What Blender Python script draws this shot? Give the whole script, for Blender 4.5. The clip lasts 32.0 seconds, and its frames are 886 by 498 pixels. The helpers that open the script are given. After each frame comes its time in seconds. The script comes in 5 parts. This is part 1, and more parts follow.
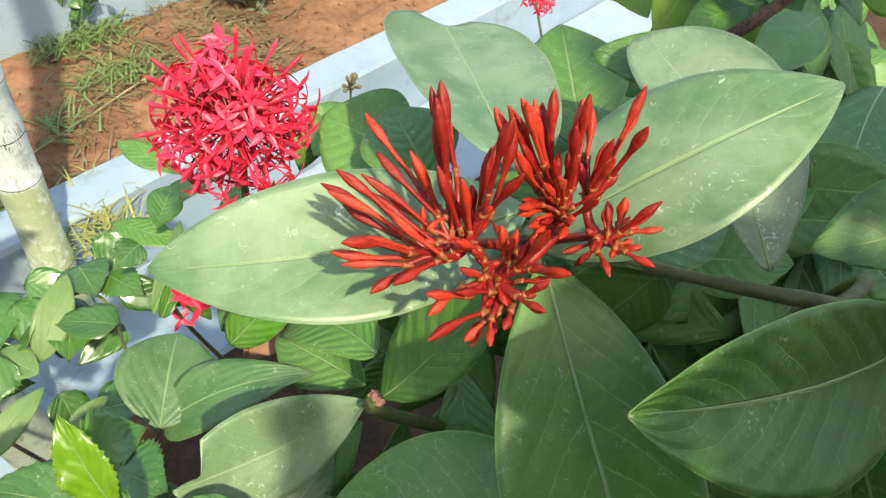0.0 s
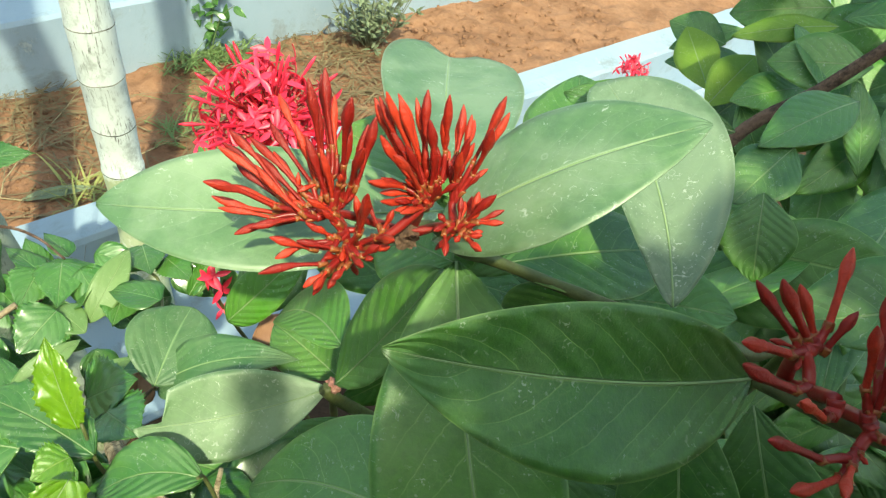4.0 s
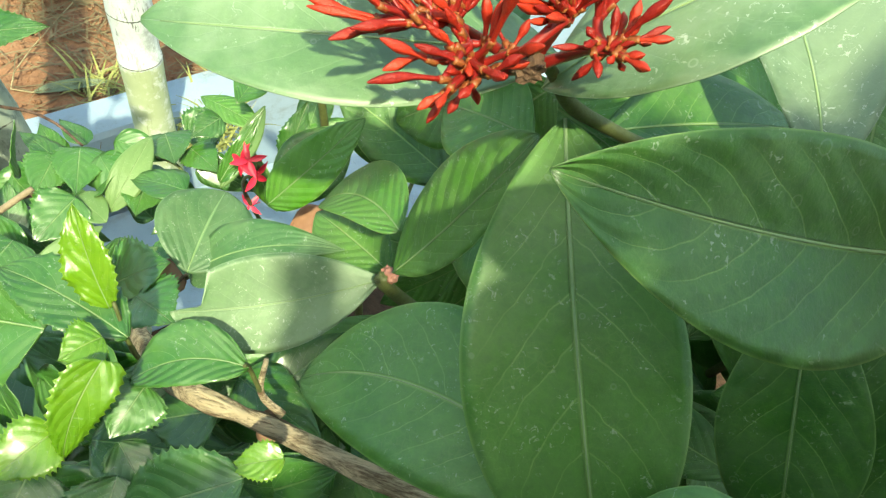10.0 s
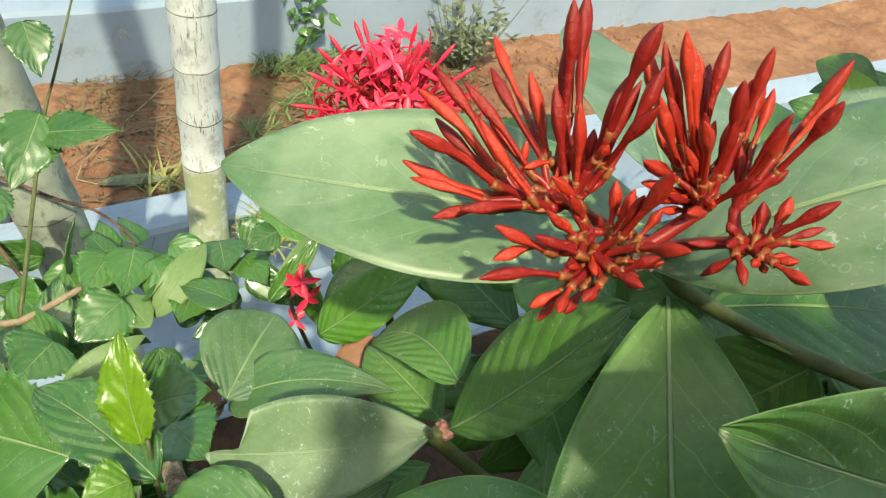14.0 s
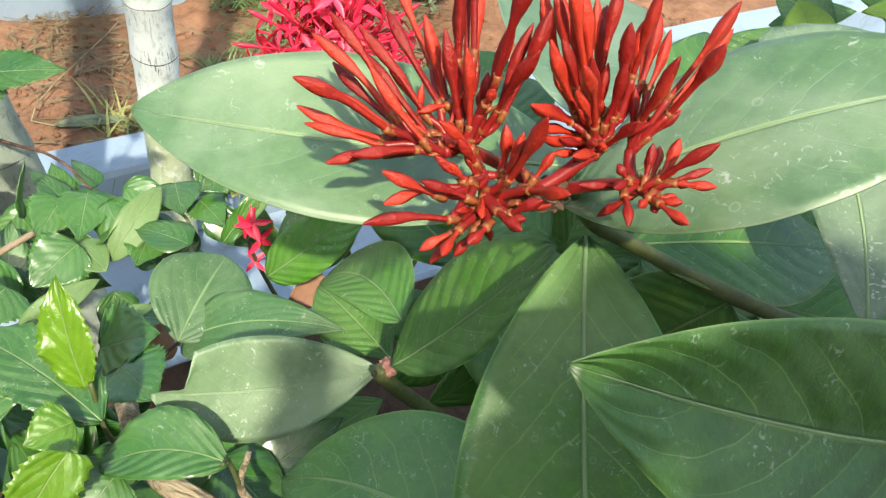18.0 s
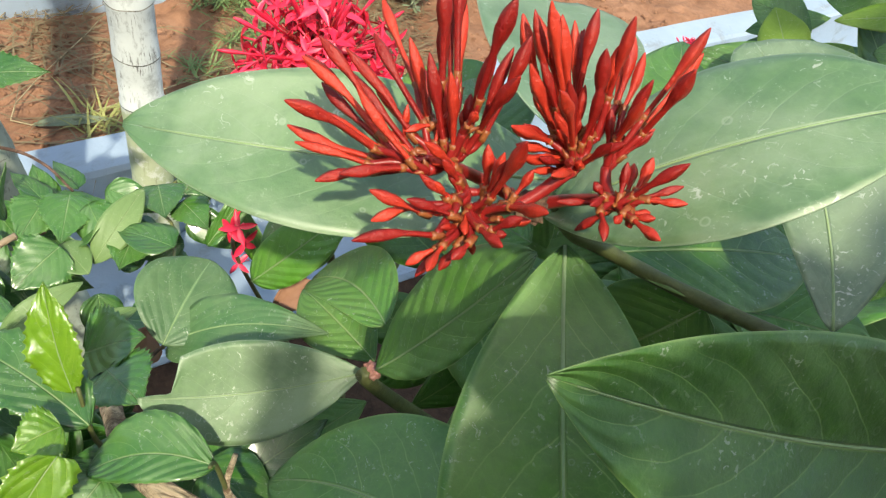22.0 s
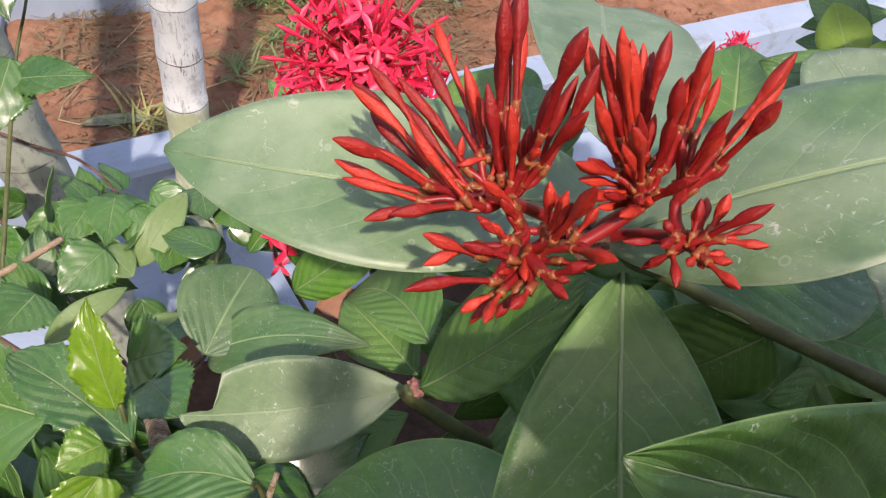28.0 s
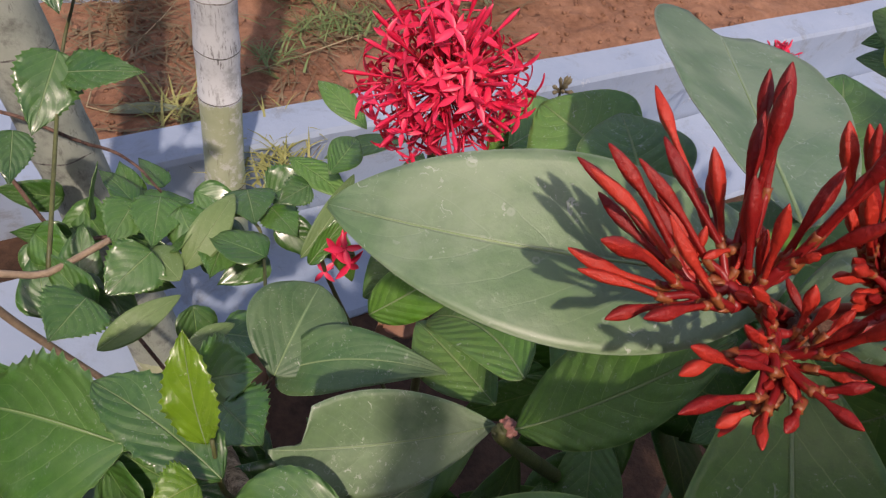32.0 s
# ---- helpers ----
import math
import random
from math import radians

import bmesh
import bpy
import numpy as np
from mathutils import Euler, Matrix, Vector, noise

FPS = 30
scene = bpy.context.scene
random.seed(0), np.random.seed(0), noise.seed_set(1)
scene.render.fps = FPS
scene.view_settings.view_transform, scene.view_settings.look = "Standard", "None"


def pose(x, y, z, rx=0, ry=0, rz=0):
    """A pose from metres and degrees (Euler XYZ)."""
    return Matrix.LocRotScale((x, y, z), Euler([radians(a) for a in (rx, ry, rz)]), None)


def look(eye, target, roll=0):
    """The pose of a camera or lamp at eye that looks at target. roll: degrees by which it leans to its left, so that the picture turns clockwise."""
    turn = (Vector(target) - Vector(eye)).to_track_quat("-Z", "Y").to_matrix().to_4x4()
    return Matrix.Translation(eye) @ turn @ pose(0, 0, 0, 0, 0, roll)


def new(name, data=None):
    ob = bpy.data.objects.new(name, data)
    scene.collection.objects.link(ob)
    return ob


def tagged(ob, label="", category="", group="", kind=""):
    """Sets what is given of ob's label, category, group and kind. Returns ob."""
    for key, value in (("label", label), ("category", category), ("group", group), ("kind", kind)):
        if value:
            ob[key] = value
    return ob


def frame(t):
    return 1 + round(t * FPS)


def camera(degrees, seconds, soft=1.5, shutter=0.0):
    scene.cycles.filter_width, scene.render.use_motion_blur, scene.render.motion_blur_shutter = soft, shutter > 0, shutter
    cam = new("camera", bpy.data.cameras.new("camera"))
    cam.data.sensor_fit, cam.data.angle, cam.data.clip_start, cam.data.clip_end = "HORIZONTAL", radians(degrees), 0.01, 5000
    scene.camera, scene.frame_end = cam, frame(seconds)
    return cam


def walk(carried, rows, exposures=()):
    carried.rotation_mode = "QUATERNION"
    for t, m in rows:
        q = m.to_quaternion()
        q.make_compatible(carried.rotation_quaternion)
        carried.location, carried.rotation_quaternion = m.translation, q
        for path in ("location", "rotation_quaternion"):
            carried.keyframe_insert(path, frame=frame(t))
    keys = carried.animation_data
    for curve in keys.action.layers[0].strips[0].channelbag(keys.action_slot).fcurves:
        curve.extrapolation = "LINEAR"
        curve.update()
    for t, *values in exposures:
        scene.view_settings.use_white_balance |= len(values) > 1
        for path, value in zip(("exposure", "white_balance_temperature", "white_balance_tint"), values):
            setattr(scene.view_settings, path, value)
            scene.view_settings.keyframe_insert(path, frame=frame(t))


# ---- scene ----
cam = camera(62.0, 32.0, soft=1.3)
# seconds, place in metres, turn in degrees
PATH = [
    (0, -0.0010, -0.0038, 1.0495, 41.48, -7.01, 0.09),
    (0.5, 0.0036, -0.0086, 1.0381, 41.81, -9.71, 1.20),
    (1, 0.0206, -0.0066, 1.0400, 42.86, -8.79, 1.92),
    (1.5, 0.0306, -0.0094, 1.0453, 45.42, -9.17, 4.02),
    (2, 0.0444, -0.0202, 1.0479, 45.18, -9.21, 6.62),
    (2.5, 0.0571, -0.0182, 1.0474, 44.42, -9.05, 7.42),
    (3, 0.0693, -0.0278, 1.0563, 44.49, -8.30, 10.63),
    (3.5, 0.0709, -0.0324, 1.0623, 44.84, -7.28, 12.15),
    (5.5, 0.0514, -0.0282, 1.0464, 41.10, -7.49, 11.91),
    (6, 0.0452, -0.0219, 1.0353, 40.42, -8.99, 10.33),
    (6.5, 0.0403, -0.0231, 1.0337, 39.47, -8.24, 10.99),
    (7, 0.0393, -0.0290, 1.0225, 39.08, -8.09, 12.92),
    (7.5, 0.0397, -0.0271, 1.0168, 37.64, -7.61, 12.77),
    (8, 0.0394, -0.0277, 1.0160, 37.74, -7.40, 13.37),
    (8.5, 0.0416, -0.0274, 1.0123, 35.62, -7.09, 14.01),
    (9, 0.0424, -0.0265, 1.0110, 36.88, -8.04, 13.69),
    (9.5, 0.0421, -0.0252, 1.0109, 37.58, -8.36, 13.96),
    (10, 0.0424, -0.0248, 1.0106, 38.34, -8.23, 14.21),
    (10.5, 0.0412, -0.0243, 1.0098, 37.99, -8.77, 13.63),
    (11, 0.0378, -0.0228, 1.0104, 38.72, -8.63, 14.38),
    (11.5, 0.0340, -0.0217, 1.0111, 40.22, -8.34, 15.83),
    (12, 0.0281, -0.0195, 1.0099, 43.12, -9.07, 16.29),
    (12.5, 0.0288, -0.0148, 1.0049, 43.37, -8.49, 18.27),
    (13, 0.0276, -0.0099, 1.0036, 44.41, -8.24, 20.41),
    (13.5, 0.0241, -0.0055, 1.0048, 45.45, -8.67, 20.07),
    (15.5, 0.0199, 0.0137, 0.9952, 46.25, -11.24, 16.15),
    (16, 0.0233, 0.0137, 0.9952, 46.05, -11.69, 14.39),
    (16.5, 0.0235, 0.0136, 0.9953, 45.25, -12.07, 15.08),
    (17, 0.0296, 0.0123, 1.0034, 43.68, -10.91, 16.42),
    (17.5, 0.0359, 0.0051, 1.0077, 42.15, -8.61, 17.47),
    (18, 0.0365, 0.0042, 1.0088, 41.37, -10.05, 17.74),
    (18.5, 0.0397, 0.0114, 1.0066, 40.97, -12.03, 16.63),
    (19, 0.0365, 0.0127, 1.0053, 40.83, -10.49, 16.10),
    (19.5, 0.0331, 0.0082, 1.0040, 40.78, -9.52, 16.87),
    (20, 0.0353, 0.0086, 1.0037, 40.47, -9.89, 15.42),
    (20.5, 0.0364, 0.0055, 1.0077, 41.73, -10.80, 16.25),
    (21, 0.0359, 0.0037, 1.0177, 42.30, -9.71, 16.64),
    (21.5, 0.0353, 0.0011, 1.0170, 41.49, -10.06, 17.24),
    (22, 0.0355, 0.0017, 1.0157, 41.44, -11.09, 16.83),
    (22.5, 0.0401, 0.0032, 1.0215, 42.27, -10.90, 17.04),
    (23, 0.0423, 0.0061, 1.0263, 42.10, -9.81, 16.92),
    (23.5, 0.0421, 0.0071, 1.0258, 41.73, -9.19, 17.56),
    (24, 0.0411, 0.0070, 1.0261, 41.79, -9.39, 17.95),
    (24.5, 0.0407, 0.0074, 1.0257, 42.28, -10.24, 17.82),
    (26.5, 0.0447, 0.0126, 1.0213, 41.53, -9.19, 17.57),
    (27, 0.0401, 0.0135, 1.0176, 41.26, -9.30, 18.57),
    (27.5, 0.0350, 0.0131, 1.0160, 41.13, -9.37, 19.11),
    (28, 0.0282, 0.0143, 1.0137, 40.52, -9.05, 19.03),
    (28.5, 0.0239, 0.0150, 1.0133, 40.57, -8.62, 19.43),
    (29, 0.0161, 0.0181, 1.0129, 40.19, -9.27, 20.03),
    (29.5, 0.0095, 0.0235, 1.0139, 39.84, -9.93, 20.36),
    (30, 0.0026, 0.0315, 1.0129, 39.57, -10.47, 20.39),
    (30.5, -0.0057, 0.0355, 1.0104, 39.77, -10.94, 19.55),
    (31, -0.0179, 0.0386, 1.0039, 39.67, -10.90, 19.04),
    (31.5, -0.0227, 0.0339, 1.0034, 40.18, -10.47, 19.73),
    (32, -0.0197, 0.0218, 1.0087, 39.41, -10.23, 20.62),
]
walk(cam, [(t, pose(x, y, z, a, b, c)) for t, x, y, z, a, b, c in PATH],
     [(0, 0.98, 7800, -5), (2, 1.02, 7800, -12), (4, 1.06, 7800, -18), (6, 1.20, 7900, -20), (10, 1.33, 8200, -20), (13.5, 0.87, 8000, -10), (16, 0.60, 7800, 2), (17.5, 0.96, 7200, -2), (20, 1.10, 7200, 0), (23, 0.74, 7400, 0), (24, 0.70, 7100, 13), (28, 0.60, 7150, 22), (30, 0.45, 7200, 24), (32, -0.02, 7300, 25)])

# ---- light: sun high behind the camera, thin haze, open sky ----
world = bpy.data.worlds.new("sky")
scene.world = world
world.use_nodes = True
wn = world.node_tree.nodes
sky = wn.new("ShaderNodeTexSky")
sky.sky_type = "NISHITA"
sky.sun_disc = False
sky.sun_elevation, sky.sun_rotation = radians(52), radians(160)
sky.dust_density = 2.0
world.node_tree.links.new(sky.outputs[0], wn["Background"].inputs[0])
wn["Background"].inputs[1].default_value = 0.17
sun = new("sun", bpy.data.lights.new("sun", "SUN"))
sun.data.energy, sun.data.angle, sun.data.color = 2.7, radians(1.4), (1.0, 0.94, 0.85)
sun.matrix_world = look((0.21, -0.57, 3.0), (0.0, 0.0, 2.21))


# ---- materials ----
def nodes_of(name):
    m = bpy.data.materials.new(name)
    m.use_nodes = True
    return m, m.node_tree.nodes, m.node_tree.links, m.node_tree.nodes["Principled BSDF"]


def maths(nt, op, a, b=None, c=None):
    n = nt.nodes.new("ShaderNodeMath")
    n.operation = op
    for i, v in enumerate((a, b, c)):
        if v is None:
            continue
        if isinstance(v, (int, float)):
            n.inputs[i].default_value = v
        else:
            nt.links.new(v, n.inputs[i])
    return n.outputs[0]


def smooth(nt, v, lo, hi):
    n = nt.nodes.new("ShaderNodeMapRange")
    n.interpolation_type = "SMOOTHSTEP"
    nt.links.new(v, n.inputs[0])
    n.inputs[1].default_value, n.inputs[2].default_value = lo, hi
    return n.outputs[0]


def noise_node(nt, scale, detail=4.0, rough=0.55, vec=None, dist=0.0):
    n = nt.nodes.new("ShaderNodeTexNoise")
    n.inputs["Scale"].default_value, n.inputs["Detail"].default_value = scale, detail
    n.inputs["Roughness"].default_value, n.inputs["Distortion"].default_value = rough, dist
    if vec is None:
        vec = nt.nodes.new("ShaderNodeTexCoord").outputs["Object"]
    nt.links.new(vec, n.inputs["Vector"])
    return n.outputs["Fac"]


def mix(nt, f, a, b):
    n = nt.nodes.new("ShaderNodeMix")
    n.data_type = "RGBA"
    if isinstance(f, (int, float)):
        n.inputs[0].default_value = f
    else:
        nt.links.new(f, n.inputs[0])
    for i, v in ((6, a), (7, b)):
        if isinstance(v, tuple):
            n.inputs[i].default_value = (*v, 1)
        else:
            nt.links.new(v, n.inputs[i])
    return n.outputs[2]


def bump(nt, height, strength, dist, bsdf):
    n = nt.nodes.new("ShaderNodeBump")
    n.inputs["Strength"].default_value, n.inputs["Distance"].default_value = strength, dist
    nt.links.new(height, n.inputs["Height"])
    nt.links.new(n.outputs[0], bsdf.inputs["Normal"])


def leaf_material(name, dark, light, vein, rough=0.42, count=9.0, slope=0.28, dust=0.25, through_light=0.18, swollen=0.12, gloss=0.6, side_vein=0.5, wax=0.0, relief=0.6, wax_rough=0.50, depth=0.6, film_tint=(0.44, 0.55, 0.31)):
    """Waxy blade: pinnate veins from the UVs (u along, v across), mottling, dust, painted sheen, a little light through
    it.
    """
    m, ns, ln, b = nodes_of(name)
    nt = m.node_tree
    uv = ns.new("ShaderNodeUVMap")
    sep = ns.new("ShaderNodeSeparateXYZ")
    ln.new(uv.outputs[0], sep.inputs[0])
    u = sep.outputs[0]
    v = maths(nt, "ABSOLUTE", maths(nt, "MULTIPLY_ADD", sep.outputs[1], 2.0, -1.0))
    wob = maths(nt, "ADD", maths(nt, "MULTIPLY", noise_node(nt, 60.0, 2.0), 0.05), maths(nt, "MULTIPLY", noise_node(nt, 260.0, 2.0), 0.010))
    ph = maths(nt, "SUBTRACT", maths(nt, "ADD", u, wob), maths(nt, "MULTIPLY", maths(nt, "POWER", v, 1.25), slope))
    fr = maths(nt, "FRACT", maths(nt, "MULTIPLY", ph, count))
    d = maths(nt, "ABSOLUTE", maths(nt, "SUBTRACT", fr, 0.5))
    side = maths(nt, "SUBTRACT", 1.0, smooth(nt, d, 0.004, 0.038))
    side = maths(nt, "MULTIPLY", side, smooth(nt, maths(nt, "SUBTRACT", 1.0, v), 0.05, 0.5))
    swell = maths(nt, "MULTIPLY", maths(nt, "SUBTRACT", 1.0, smooth(nt, d, 0.0, 0.5)), maths(nt, "MULTIPLY_ADD", noise_node(nt, 90.0, 3.0), 1.4, 0.2))
    mid = maths(nt, "SUBTRACT", 1.0, smooth(nt, v, 0.012, 0.042))
    rim = smooth(nt, v, 0.965, 1.0)
    info = ns.new("ShaderNodeObjectInfo")
    big = noise_node(nt, 28.0, 3.0)
    fine = noise_node(nt, 420.0, 5.0, 0.65)
    f = maths(nt, "ADD", maths(nt, "MULTIPLY", big, 0.55), maths(nt, "MULTIPLY", fine, 0.3))
    f = maths(nt, "ADD", f, maths(nt, "MULTIPLY_ADD", info.outputs["Random"], 0.5, -0.2))
    f = maths(nt, "ADD", f, maths(nt, "MULTIPLY_ADD", noise_node(nt, 170.0, 5.0, 0.7, dist=0.8), 0.8, -0.4))
    col = mix(nt, f, dark, light)
    vor = ns.new("ShaderNodeTexVoronoi")
    vor.feature = "DISTANCE_TO_EDGE"
    vor.inputs["Scale"].default_value = 330.0
    ln.new(ns.new("ShaderNodeTexCoord").outputs["Object"], vor.inputs["Vector"])
    net = maths(nt, "SUBTRACT", 1.0, smooth(nt, vor.outputs["Distance"], 0.0, 0.10))
    patch = smooth(nt, noise_node(nt, 70.0, 5.0, 0.65), 0.40, 0.66)
    side = maths(nt, "MULTIPLY", side, maths(nt, "MULTIPLY_ADD", patch, 0.45, 0.55))
    veins = maths(nt, "MAXIMUM", maths(nt, "MULTIPLY", side, side_vein), maths(nt, "MAXIMUM", maths(nt, "MULTIPLY", mid, 0.75), maths(nt, "MULTIPLY", rim, 0.6)))
    veins = maths(nt, "MAXIMUM", veins, maths(nt, "MULTIPLY", net, maths(nt, "MULTIPLY", patch, 0.13)))
    specks = smooth(nt, noise_node(nt, 300.0, 7.0, 0.72, dist=1.2), 0.63, 0.70)
    specks = maths(nt, "MULTIPLY", specks, patch)
    # film: dust, with leaf sheen painted into the same pale colour
    film = smooth(nt, noise_node(nt, 24.0, 8.0, 0.62, dist=0.4), 0.36, 0.62)
    dust_sheen = maths(nt, "ADD", maths(nt, "MULTIPLY", specks, dust * 1.5), maths(nt, "MULTIPLY", film, dust * 0.75))
    col = mix(nt, dust_sheen, col, film_tint)
    fleck = smooth(nt, noise_node(nt, 340.0, 4.0, 0.6, dist=1.4), 0.615, 0.65)
    col = mix(nt, maths(nt, "MULTIPLY", fleck, maths(nt, "MULTIPLY", patch, min(0.7, 0.28 + dust))), col, (0.72, 0.76, 0.66))
    # dried rain drops: pale rings of a few sizes
    drop = ns.new("ShaderNodeTexVoronoi")
    drop.inputs["Scale"].default_value = 150.0
    ln.new(ns.new("ShaderNodeTexCoord").outputs["Object"], drop.inputs["Vector"])
    tint = ns.new("ShaderNodeSeparateColor")
    ln.new(drop.outputs["Color"], tint.inputs[0])
    size = maths(nt, "MULTIPLY_ADD", tint.outputs[0], 0.18, 0.08)
    off = maths(nt, "ABSOLUTE", maths(nt, "SUBTRACT", maths(nt, "ADD", drop.outputs["Distance"], maths(nt, "MULTIPLY_ADD", fine, 0.10, -0.05)), size))
    ring = maths(nt, "SUBTRACT", 1.0, smooth(nt, off, 0.012, 0.05))
    ring = maths(nt, "MULTIPLY", ring, maths(nt, "GREATER_THAN", tint.outputs[1], 0.86))
    col = mix(nt, maths(nt, "MULTIPLY", ring, min(0.35, dust * 0.9)), col, (0.46, 0.54, 0.40))
    col = mix(nt, veins, col, vein)
    ln.new(col, b.inputs["Base Color"])
    ln.new(maths(nt, "ADD", rough - 0.12, maths(nt, "ADD", maths(nt, "MULTIPLY", film, 0.26), maths(nt, "MULTIPLY", fine, 0.12))), b.inputs["Roughness"])
    h = maths(nt, "ADD", maths(nt, "MULTIPLY", swell, -swollen), maths(nt, "ADD", maths(nt, "MULTIPLY", big, relief), maths(nt, "MULTIPLY", fine, relief * 0.57)))
    h = maths(nt, "SUBTRACT", h, maths(nt, "MULTIPLY", side, 0.10))
    h = maths(nt, "SUBTRACT", h, maths(nt, "MULTIPLY", net, 0.016))
    h = maths(nt, "SUBTRACT", h, maths(nt, "MULTIPLY", mid, 0.5))
    bump(nt, h, depth, 0.0013, b)
    b.inputs["Specular IOR Level"].default_value = gloss
    b.inputs["Coat Weight"].default_value, b.inputs["Coat Roughness"].default_value, b.inputs["Coat IOR"].default_value = wax, wax_rough, 1.85
    tr = ns.new("ShaderNodeBsdfTranslucent")
    ln.new(mix(nt, 0.5, col, light), tr.inputs[0])
    ms = ns.new("ShaderNodeMixShader")
    ms.inputs[0].default_value = through_light
    ln.new(b.outputs[0], ms.inputs[1])
    ln.new(tr.outputs[0], ms.inputs[2])
    ln.new(ms.outputs[0], ns["Material Output"].inputs[0])
    return m


def plain_material(name, a, c, rough, scale=60.0, relief=0.3, size=0.001, sheen=0.5, stretch=(1, 1, 1), random_mix=0.0, crisp=False):
    m, ns, ln, b = nodes_of(name)
    nt = m.node_tree
    mp = ns.new("ShaderNodeMapping")
    mp.inputs["Scale"].default_value = stretch
    ln.new(ns.new("ShaderNodeTexCoord").outputs["Object"], mp.inputs[0])
    big = noise_node(nt, scale * 0.15, 4.0, vec=mp.outputs[0])
    fine = noise_node(nt, scale, 6.0, 0.65, vec=mp.outputs[0])
    f = maths(nt, "ADD", maths(nt, "MULTIPLY", big, 0.6), maths(nt, "MULTIPLY", fine, 0.5))
    if random_mix:
        info = ns.new("ShaderNodeObjectInfo")
        f = maths(nt, "ADD", f, maths(nt, "MULTIPLY_ADD", info.outputs["Random"], random_mix, -random_mix / 2))
    f = smooth(nt, f, 0.44, 0.64) if crisp else smooth(nt, f, 0.25, 0.85)
    ln.new(mix(nt, f, a, c), b.inputs["Base Color"])
    ln.new(maths(nt, "MULTIPLY_ADD", fine, 0.2, rough - 0.1), b.inputs["Roughness"])
    b.inputs["Specular IOR Level"].default_value = sheen
    bump(nt, fine, relief, size, b)
    return m


LEAF = leaf_material("ixora_leaf", (0.022, 0.115, 0.005), (0.128, 0.365, 0.016), (0.34, 0.52, 0.15), rough=0.52, count=9.0, dust=0.20, wax=0.6, wax_rough=0.46, gloss=0.6, side_vein=0.60, swollen=0.42, through_light=0.20, depth=1.0)
# paler copy of the leaf: sky reflection put into its colour
PALE = leaf_material("sheen_pale_leaf", (0.032, 0.105, 0.022), (0.140, 0.285, 0.080), (0.36, 0.48, 0.30), rough=0.55, count=9.0, dust=0.56, wax=1.0, wax_rough=0.50, gloss=0.8, side_vein=0.26, swollen=0.20, film_tint=(0.45, 0.55, 0.37), through_light=0.15, depth=0.7)
YOUNG = leaf_material("young_leaf", (0.14, 0.28, 0.02), (0.30, 0.46, 0.05), (0.44, 0.56, 0.18), dust=0.08, through_light=0.3)
HIB = leaf_material("hibiscus_leaf", (0.018, 0.100, 0.010), (0.095, 0.290, 0.030), (0.28, 0.48, 0.14), rough=0.36, count=6.0, slope=0.46, dust=0.12, swollen=0.36, gloss=0.6, side_vein=0.55, relief=0.25, wax=0.7, wax_rough=0.24, depth=1.1, through_light=0.26)
DULL = leaf_material("dull_veined_leaf", (0.020, 0.085, 0.020), (0.090, 0.230, 0.060), (0.24, 0.40, 0.18), rough=0.50, count=5.0, slope=0.75, dust=0.26, swollen=0.34, gloss=0.6, side_vein=0.45, wax=0.4, through_light=0.15)
LIME = leaf_material("lime_leaf", (0.115, 0.29, 0.012), (0.27, 0.47, 0.03), (0.50, 0.68, 0.12), rough=0.22, count=5.0, slope=0.46, dust=0.03, through_light=0.35, swollen=0.26, gloss=0.7, wax=0.6, wax_rough=0.2, depth=0.8)
GRASSY = leaf_material("narrow_leaf", (0.10, 0.20, 0.05), (0.20, 0.32, 0.11), (0.30, 0.42, 0.2), count=3.0, slope=0.8, dust=0.1)
RIB = plain_material("midrib", (0.22, 0.34, 0.14), (0.36, 0.46, 0.24), 0.45, 200, 0.2)
BUD = plain_material("bud_red", (0.27, 0.009, 0.008), (0.60, 0.044, 0.022), 0.44, 420, 0.8, 0.0008, random_mix=0.6)
STALK = plain_material("stalk_red", (0.18, 0.008, 0.010), (0.38, 0.022, 0.020), 0.4, 150, 0.35, 0.0006)
CALYX = plain_material("calyx", (0.19, 0.020, 0.012), (0.40, 0.15, 0.045), 0.45, 200, 0.3)
PETAL = plain_material("petal_red", (0.72, 0.012, 0.055), (0.95, 0.050, 0.130), 0.42, 120, 0.25, 0.0006, random_mix=0.5)
TWIG = plain_material("green_stem", (0.045, 0.045, 0.018), (0.170, 0.195, 0.065), 0.5, 160, 0.7)
WOOD = plain_material("brown_branch", (0.060, 0.030, 0.022), (0.22, 0.125, 0.090), 0.75, 300, 1.0, 0.003, crisp=True)
BARK = plain_material("pale_branch", (0.22, 0.140, 0.085), (0.74, 0.58, 0.40), 0.8, 900, 1.0, 0.003, stretch=(0.11, 1, 1), crisp=True)
TAN = plain_material("tan_branch", (0.20, 0.14, 0.09), (0.42, 0.32, 0.22), 0.75, 300, 0.8, 0.002)
NODE = plain_material("node_pink", (0.28, 0.10, 0.08), (0.48, 0.24, 0.19), 0.6, 300, 0.8, 0.001)
DUSTYLEAF = leaf_material("dusty_leaf", (0.10, 0.13, 0.07), (0.22, 0.25, 0.15), (0.28, 0.30, 0.2), dust=0.4)
SPENT = plain_material("spent", (0.10, 0.09, 0.05), (0.26, 0.22, 0.13), 0.7, 300, 0.6)
WITHER = plain_material("withered", (0.07, 0.03, 0.02), (0.26, 0.15, 0.10), 0.8, 400, 1.0, 0.002)
BROWN = plain_material("dry_leaf", (0.25, 0.11, 0.06), (0.45, 0.24, 0.15), 0.7, 90, 0.6)
